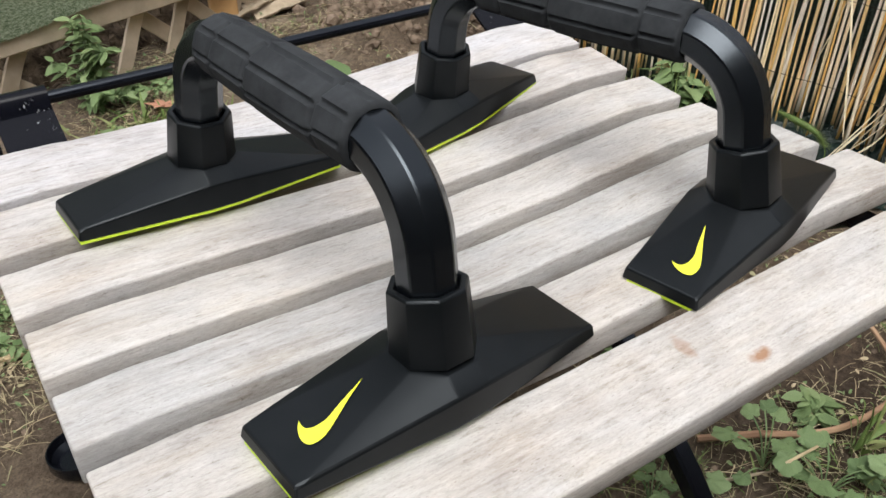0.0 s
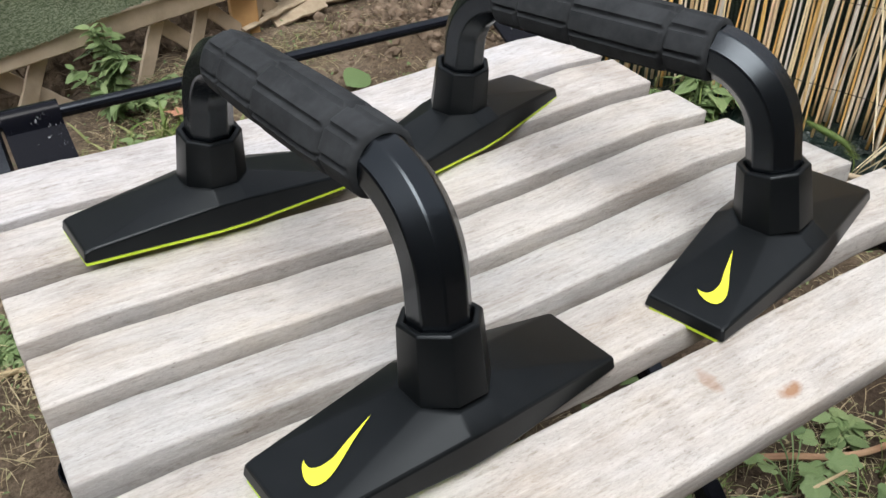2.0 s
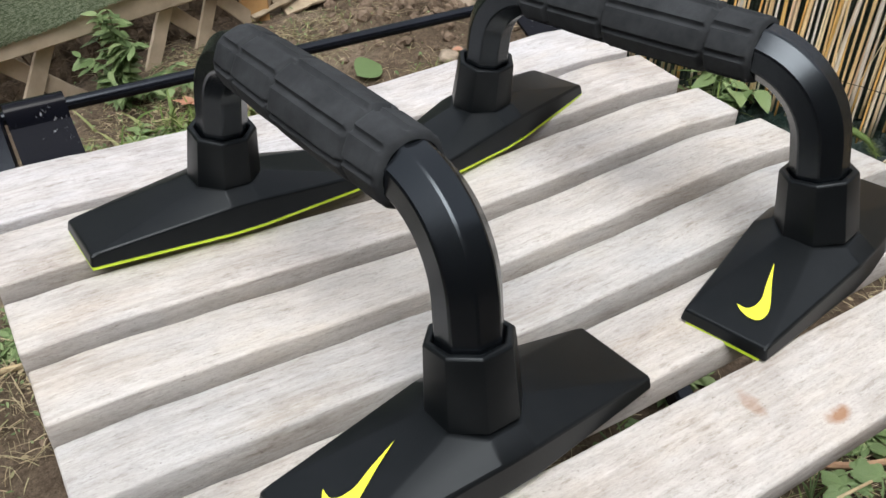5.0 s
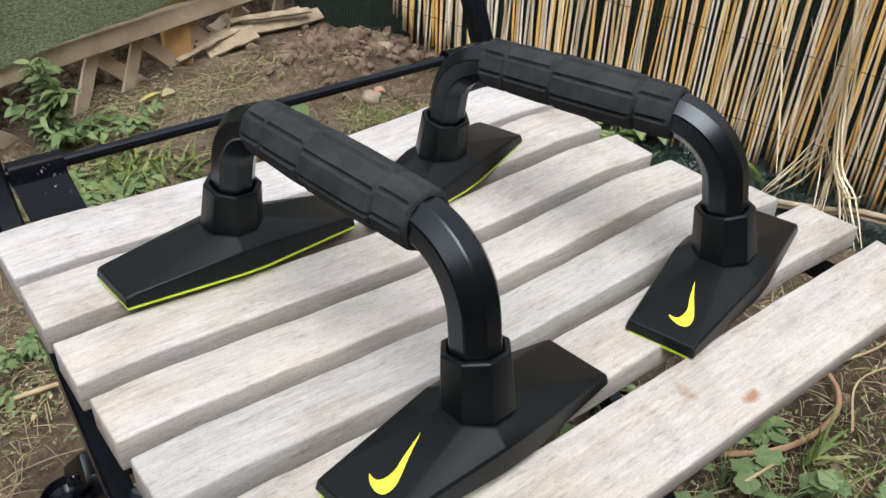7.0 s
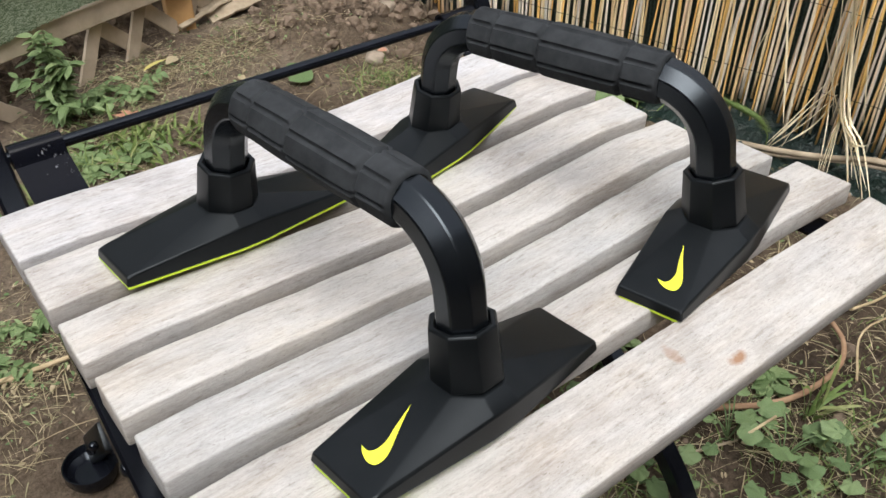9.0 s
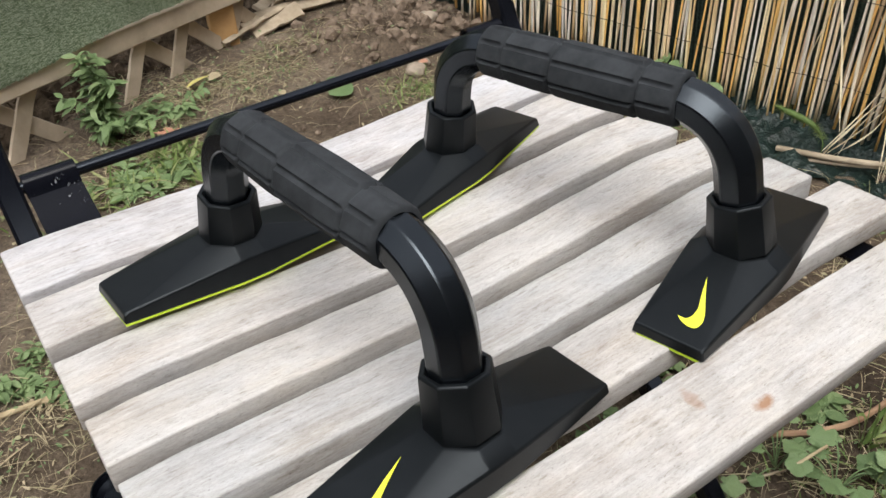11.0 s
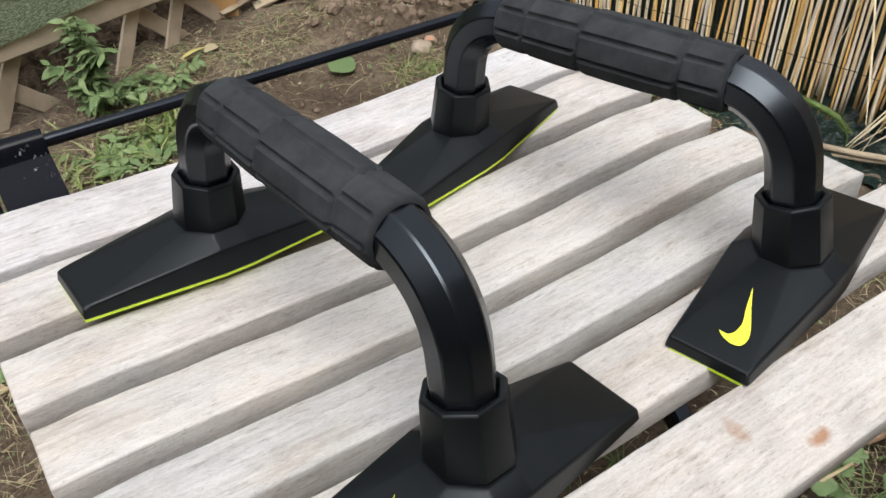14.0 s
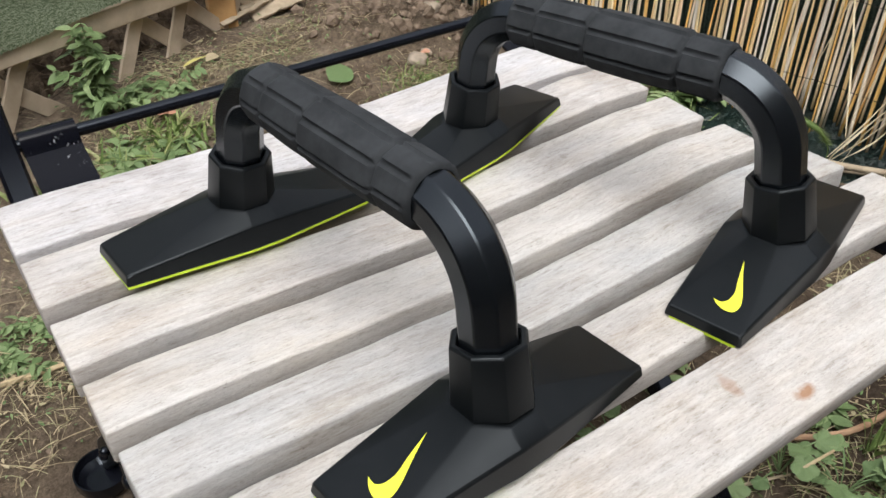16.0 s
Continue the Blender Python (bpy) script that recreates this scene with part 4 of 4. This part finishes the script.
def leafy_weed(x, y, height, spread, shoots, seed, size=0.03, label="leafy green weed growing through the wooden lattice"):
    rnd = random.Random(seed)
    z0 = ground_height(x, y) - 0.003
    plant = thing("leafy_weed", label, "weed", Matrix.Translation((x, y, z0)))
    for s in range(shoots):
        a = rnd.uniform(0, 2 * math.pi)
        h = height * rnd.uniform(0.45, 1.0)
        reach = spread * rnd.uniform(0.2, 1.0)
        tip = Vector((math.cos(a) * reach, math.sin(a) * reach, h))
        mid = Vector((tip.x * 0.25, tip.y * 0.25, h * 0.7))
        line = smooth_line([(0.008 * math.cos(a), 0.008 * math.sin(a), 0), mid, tip], 5)
        part("stem", sweep(line, circle(0.0011, 5), (0.3, 0.9, 0.1), [1.2 - 0.7 * i / len(line) for i in range(len(line))]), M_LEAF, plant)
        for i in range(2, len(line)):
            for side in (-1, 1):
                if rnd.random() < 0.85:
                    k = size * rnd.uniform(0.6, 1.25)
                    place_leaf(plant, rnd.choice(LEAF_MESH), line[i], math.degrees(a) - 90 + side * rnd.uniform(30, 100), rnd.uniform(-25, 20), rnd.uniform(-30, 30), k)
    return plant


def mallow(x, y, count, spread, seed, size=0.022):
    rnd = random.Random(seed)
    z0 = ground_height(x, y) - 0.003
    plant = thing("mallow_plant", "low mallow plant with round lobed green leaves on soil", "weed", Matrix.Translation((x, y, z0)), "mallow plants")
    for k in range(count):
        a, r = rnd.uniform(0, 2 * math.pi), spread * math.sqrt(rnd.random())
        top = Vector((math.cos(a) * r, math.sin(a) * r, rnd.uniform(0.018, 0.05)))
        line = smooth_line([(0, 0, 0), (top.x * 0.45, top.y * 0.45, top.z * 0.75), top], 4)
        part("stalk", sweep(line, circle(0.0009, 5), (0.2, 0.3, 0.9)), M_MALLOW, plant)
        place_leaf(plant, rnd.choice(MALLOW_MESH), top - Vector((math.cos(a), math.sin(a), 0)) * 0.004, math.degrees(a) - 90 + rnd.uniform(-40, 40), rnd.uniform(-20, 22), rnd.uniform(-20, 20), size * rnd.uniform(0.55, 1.15))
    return plant


leafy_weed(0.500, 0.970, 0.190, 0.055, 11, 3, 0.028)
leafy_weed(0.485, 0.945, 0.11, 0.065, 9, 14, 0.026)
leafy_weed(0.545, 0.95, 0.045, 0.07, 10, 5, 0.020, "low leafy green weed on the soil by the lattice")
leafy_weed(0.45, 0.765, 0.022, 0.075, 11, 21, 0.024, "low leafy green weed spreading on the soil")
leafy_weed(0.53, 0.755, 0.022, 0.07, 9, 22, 0.024, "low leafy green weed spreading on the soil")
leafy_weed(0.62, 0.945, 0.035, 0.06, 5, 6, 0.022, "low leafy green weed on the soil by the lattice")
leafy_weed(1.34, 0.40, 0.09, 0.09, 6, 8, 0.042, "broad-leaved green weed at the foot of the screen")
leafy_weed(1.30, 0.50, 0.06, 0.06, 3, 9, 0.036, "broad-leaved green weed at the foot of the screen")
leafy_weed(0.20, 0.40, 0.035, 0.08, 10, 10, 0.018, "low leafy green weed on bare soil")
leafy_weed(0.27, 0.43, 0.03, 0.07, 7, 12, 0.017, "low leafy green weed on bare soil")
leafy_weed(0.935, -0.208, 0.035, 0.022, 4, 13, 0.024, "small upright green weed on bare soil")
leafy_weed(0.815, -0.045, 0.03, 0.06, 7, 15, 0.022, "low leafy green weed under the chair")
mallow(0.835, -0.225, 8, 0.05, 1, 0.027)
mallow(0.860, -0.280, 10, 0.045, 2, 0.030)
mallow(0.900, -0.335, 9, 0.05, 3, 0.028)
mallow(0.705, -0.195, 13, 0.06, 4, 0.029)
mallow(0.70, -0.12, 11, 0.06, 5, 0.027)
mallow(0.79, -0.36, 11, 0.06, 6, 0.028)
mallow(0.98, -0.37, 10, 0.06, 7, 0.027)


def grass_everywhere():
    rnd = random.Random(31)
    green, dry, small = Heap(), Heap(), Heap()
    tufts = [(0.56, 0.770, 0.05, 70, 0.06), (0.63, 0.765, 0.04, 45, 0.05), (0.49, 0.75, 0.05, 25, 0.055), (0.43, 0.79, 0.07, 40, 0.055), (0.53, 0.80, 0.06, 45, 0.06), (0.58, 0.80, 0.05, 40, 0.05), (0.36, 0.74, 0.06, 60, 0.05), (1.0, 0.73, 0.06, 90, 0.045), (1.05, 0.71, 0.05, 80, 0.045), (0.91, 1.04, 0.07, 70, 0.03),
             (0.95, -0.29, 0.03, 18, 0.055), (0.93, -0.33, 0.05, 36, 0.045), (0.86, -0.31, 0.05, 26, 0.04), (0.76, -0.30, 0.06, 40, 0.04), (0.71, -0.17, 0.07, 90, 0.04), (1.02, -0.30, 0.06, 40, 0.04), (0.88, -0.22, 0.06, 60, 0.03), (0.98, -0.38, 0.06, 70, 0.035), (0.80, -0.19, 0.05, 60, 0.03), (1.10, -0.25, 0.08, 60, 0.03), (1.05, -0.36, 0.07, 110, 0.032), (0.90, -0.37, 0.06, 80, 0.03), (0.93, -0.30, 0.04, 40, 0.035), (1.30, 0.42, 0.08, 60, 0.08), (0.65, -0.20, 0.08, 80, 0.04)]
    for x, y, spread, count, height in tufts:
        kinds = BROAD if y > 0.6 and x < 0.7 else BLADES
        for k in range(count):
            px, py = rnd.gauss(x, spread * 0.6), rnd.gauss(y, spread * 0.6)
            h = height * rnd.uniform(0.5, 1.25)
            green.add(*rnd.choice(kinds), Matrix.Translation((px, py, ground_height(px, py) - 0.003)) @ pose(0, 0, 0, 0, 0, rnd.uniform(0, 360)) @ pose(0, 0, 0, rnd.uniform(-70, 5), rnd.uniform(-25, 25), 0) @ Matrix.Scale(h, 4))
    # where the cover is thick: middle x, y, reach
    patches = [(0.66, 1.02, 0.10), (0.60, 0.97, 0.10), (0.80, 0.96, 0.10), (0.42, 0.76, 0.16), (0.55, 0.86, 0.13), (0.72, 1.02, 0.14), (0.92, 1.03, 0.13), (1.02, 0.72, 0.11), (0.22, 0.42, 0.16), (0.26, 0.35, 0.10), (0.12, 0.28, 0.12), (0.90, -0.28, 0.12), (0.72, -0.20, 0.16), (1.10, -0.28, 0.20), (1.3, 0.40, 0.16), (0.12, 0.05, 0.2), (1.2, -0.1, 0.15)]

    def spot():
        if rnd.random() < 0.72:
            x, y, r = rnd.choice(patches)
            p = rnd.gauss(x, r * 0.55), rnd.gauss(y, r * 0.55)
        else:
            p = rnd.uniform(-0.05, 1.45), rnd.uniform(-0.5, 1.22)
        return p if math.hypot(p[0] - 0.25, p[1] - 0.163) > 0.06 else spot()

    # dry stalks and curled leaves lying on the soil
    for k in range(6800):
        x, y = spot()
        L = rnd.uniform(0.012, 0.06) if rnd.random() < 0.85 else rnd.uniform(0.06, 0.11)
        dry.add(*rnd.choice(BLADES), Matrix.Translation((x, y, ground_height(x, y) + rnd.uniform(0.003, 0.012))) @ pose(0, 0, 0, 0, 0, rnd.uniform(0, 360)) @ pose(0, 0, 0, -rnd.uniform(65, 98), 0, rnd.uniform(-180, 180)) @ Matrix.Diagonal((0.5 if L < 0.04 else 0.25, 1, 1, 1)) @ Matrix.Scale(L, 4))
    for k in range(1500):
        x, y = spot()
        L = rnd.uniform(0.004, 0.011)
        dry.add(*rnd.choice(LEAVES), Matrix.Translation((x, y, ground_height(x, y) + rnd.uniform(0.002, 0.008))) @ pose(0, 0, 0, rnd.uniform(-40, 40), rnd.uniform(-40, 40), rnd.uniform(0, 360)) @ Matrix.Scale(L, 4))
    # small creeping leaves
    for k in range(2300):
        x, y = spot()
        L = rnd.uniform(0.004, 0.010)
        small.add(*rnd.choice(LEAVES), Matrix.Translation((x, y, ground_height(x, y) + rnd.uniform(0.003, 0.016))) @ pose(0, 0, 0, rnd.uniform(-35, 35), rnd.uniform(-35, 35), rnd.uniform(0, 360)) @ Matrix.Scale(L, 4))
    green.make("grass", M_GRASS, "tufts of green grass growing in the soil", "grass")
    dry.make("dry_stalks", M_DRY, "dry stalks and straw littering the soil", "plant litter")
    small.make("creeping_weeds", M_LEAF, "small creeping green weeds over the soil", "weeds")


grass_everywhere()


def fallen_leaf(name, x, y, size, mat, heading, label, width=0.5, lift=0.006, roll=-12, lobed=False):
    v, f = lobed_shape(38, 1, 0.34) if lobed else leaf_shape(10, width, 0.12, 0.3)
    ob = new(name, shared(name, (v, f), mat))
    ob.matrix_basis = Matrix.Translation((x, y, ground_height(x, y) + lift)) @ pose(0, 0, 0, 0, 0, heading) @ pose(0, 0, 0, 6, roll, 0) @ Matrix.Scale(size, 4)
    return tagged(ob, label, "leaf")


fallen_leaf("yellow_leaf", 0.663, 1.008, 0.064, M_YELLOW, -68, "narrow yellow fallen leaf lying on the soil", 0.26, 0.016)
fallen_leaf("green_leaf", 0.862, 0.800, 0.062, M_MALLOW, -70, "broad green fallen leaf lying on the soil", 0.9, 0.018, 22)
fallen_leaf("orange_leaf", 0.586, 0.850, 0.046, M_ORANGE, 70, "small orange lobed fallen leaf on the soil", 0.75, 0.020, 10, True)
fallen_leaf("orange_leaf", 1.085, 0.80, 0.020, M_ORANGE, 70, "tiny orange fallen leaf beside a stone", 0.7, 0.012)
fallen_leaf("brown_leaf", 0.74, 1.03, 0.035, M_DRY, 120, "curled brown fallen leaf lying on the soil", 0.6, 0.012)
fallen_leaf("brown_leaf", 0.80, 0.86, 0.022, M_DRY, 10, "curled brown fallen leaf lying on the soil", 0.6, 0.012)


def twig(points, r, mat, label, seed=0):
    pts = [(x, y, ground_height(x, y) + h) for x, y, h in points]
    line = smooth_line(pts, 5)
    ob = part("twig", sweep(line, circle(r, 7), (0.1, 0.2, 1), [1.0 - 0.35 * i / len(line) for i in range(len(line))]), mat, None, "", 50)
    return tagged(ob, label, "twig")


twig([(0.80, -0.165, 0.012), (0.855, -0.199, 0.014), (0.893, -0.2225, 0.016), (0.94, -0.241, 0.018), (0.994, -0.248, 0.02), (1.032, -0.2415, 0.02), (1.061, -0.226, 0.02), (1.075, -0.208, 0.02), (1.10, -0.16, 0.02)], 0.0042, M_TWIG, "reddish brown twig lying on the soil")
twig([(0.823, -0.2506, 0.045), (0.858, -0.258, 0.055)], 0.0019, M_CANE, "pale dry stalk lying over mallow leaves")
twig([(0.77, -0.209, 0.006), (0.80, -0.222, 0.008), (0.835, -0.236, 0.008)], 0.0022, M_PALE, "short tan twig lying on the soil")
twig([(0.13, 0.365, 0.008), (0.23, 0.352, 0.01), (0.305, 0.341, 0.012)], 0.004, M_CANE, "pale dry cane lying on bare soil")
twig([(1.12, -0.200, 0.02), (1.19, -0.212, 0.02), (1.28, -0.21, 0.03)], 0.002, M_CANE, "thin curved dry stalk on the soil")
twig([(1.02, -0.27, 0.015), (1.10, -0.23, 0.02), (1.20, -0.25, 0.02)], 0.0016, M_CANE, "thin curved dry stalk on the soil")


def build_foxtail():
    """A bristly green seed head nodding at the foot of the screen."""
    rnd = random.Random(77)
    line = smooth_line([reed_at(0.868, 0.050, 0.05), reed_at(0.865, 0.084, 0.05), reed_at(0.845, 0.106, 0.05), reed_at(0.812, 0.114, 0.05), reed_at(0.782, 0.119, 0.05)], 8)
    plant = thing("foxtail_grass", "nodding bristly green seed head by the reed screen", "grass")
    n = len(line)
    part("seed_head", sweep(line, circle(0.0055, 8), (1, 0, 0), [0.17 if i < 0.3 * n else 0.25 + 0.75 * math.sin(math.pi * (i / n - 0.3) / 0.74) for i in range(n)]), M_GRASS, plant, "", 60)
    heap = Heap()
    for k in range(900):
        i = rnd.randrange(int(0.3 * n), n - 1)
        p = line[i].lerp(line[i + 1], rnd.random())
        heap.add(*BLADES[0], Matrix.Translation(p) @ pose(0, 0, 0, rnd.uniform(0, 360), rnd.uniform(0, 360), 0) @ Matrix.Diagonal((0.9, 1, 1, 1)) @ Matrix.Scale(rnd.uniform(0.009, 0.017), 4))
    ob = heap.make("bristles", M_GRASS, "fine green bristles", "bristles")
    del ob["category"], ob["kind"]
    ob.parent = plant


build_foxtail()


def build_grass_tuft():
    """A clump of coarse grass: upright blades, some arching over to one side."""
    rnd = random.Random(58)
    x, y = 0.938, -0.263
    z = ground_height(x, y) - 0.002
    tuft = thing("grass_tuft", "coarse bright green grass tuft beside a twig", "grass", Matrix.Translation((x, y, z)))
    # heading of the tip in degrees, reach, height, width
    blades = [(120, 0.012, 0.082, 0.0055), (150, 0.022, 0.070, 0.0050), (60, 0.012, 0.062, 0.0045), (20, 0.058, 0.066, 0.0070), (5, 0.050, 0.045, 0.0060),
              (-15, 0.062, 0.030, 0.0060), (-35, 0.055, 0.022, 0.0055), (-60, 0.048, 0.028, 0.0050), (200, 0.030, 0.045, 0.0040), (95, 0.030, 0.055, 0.0040), (-5, 0.075, 0.028, 0.0055), (250, 0.030, 0.030, 0.0040)]
    for heading, reach, height, width in blades:
        c, d = math.cos(radians(heading)), math.sin(radians(heading))
        bx, by = rnd.uniform(-0.008, 0.008), rnd.uniform(-0.008, 0.008)
        line = smooth_line([(bx, by, 0), (bx + 0.2 * reach * c, by + 0.2 * reach * d, 0.5 * height), (bx + 0.55 * reach * c, by + 0.55 * reach * d, 0.88 * height), (bx + reach * c, by + reach * d, height * rnd.uniform(0.85, 1.0))], 5)
        part("blade", ribbon(line, width, rnd.uniform(-0.6, 0.6)), M_GRASS, tuft, "", 60)


build_grass_tuft()
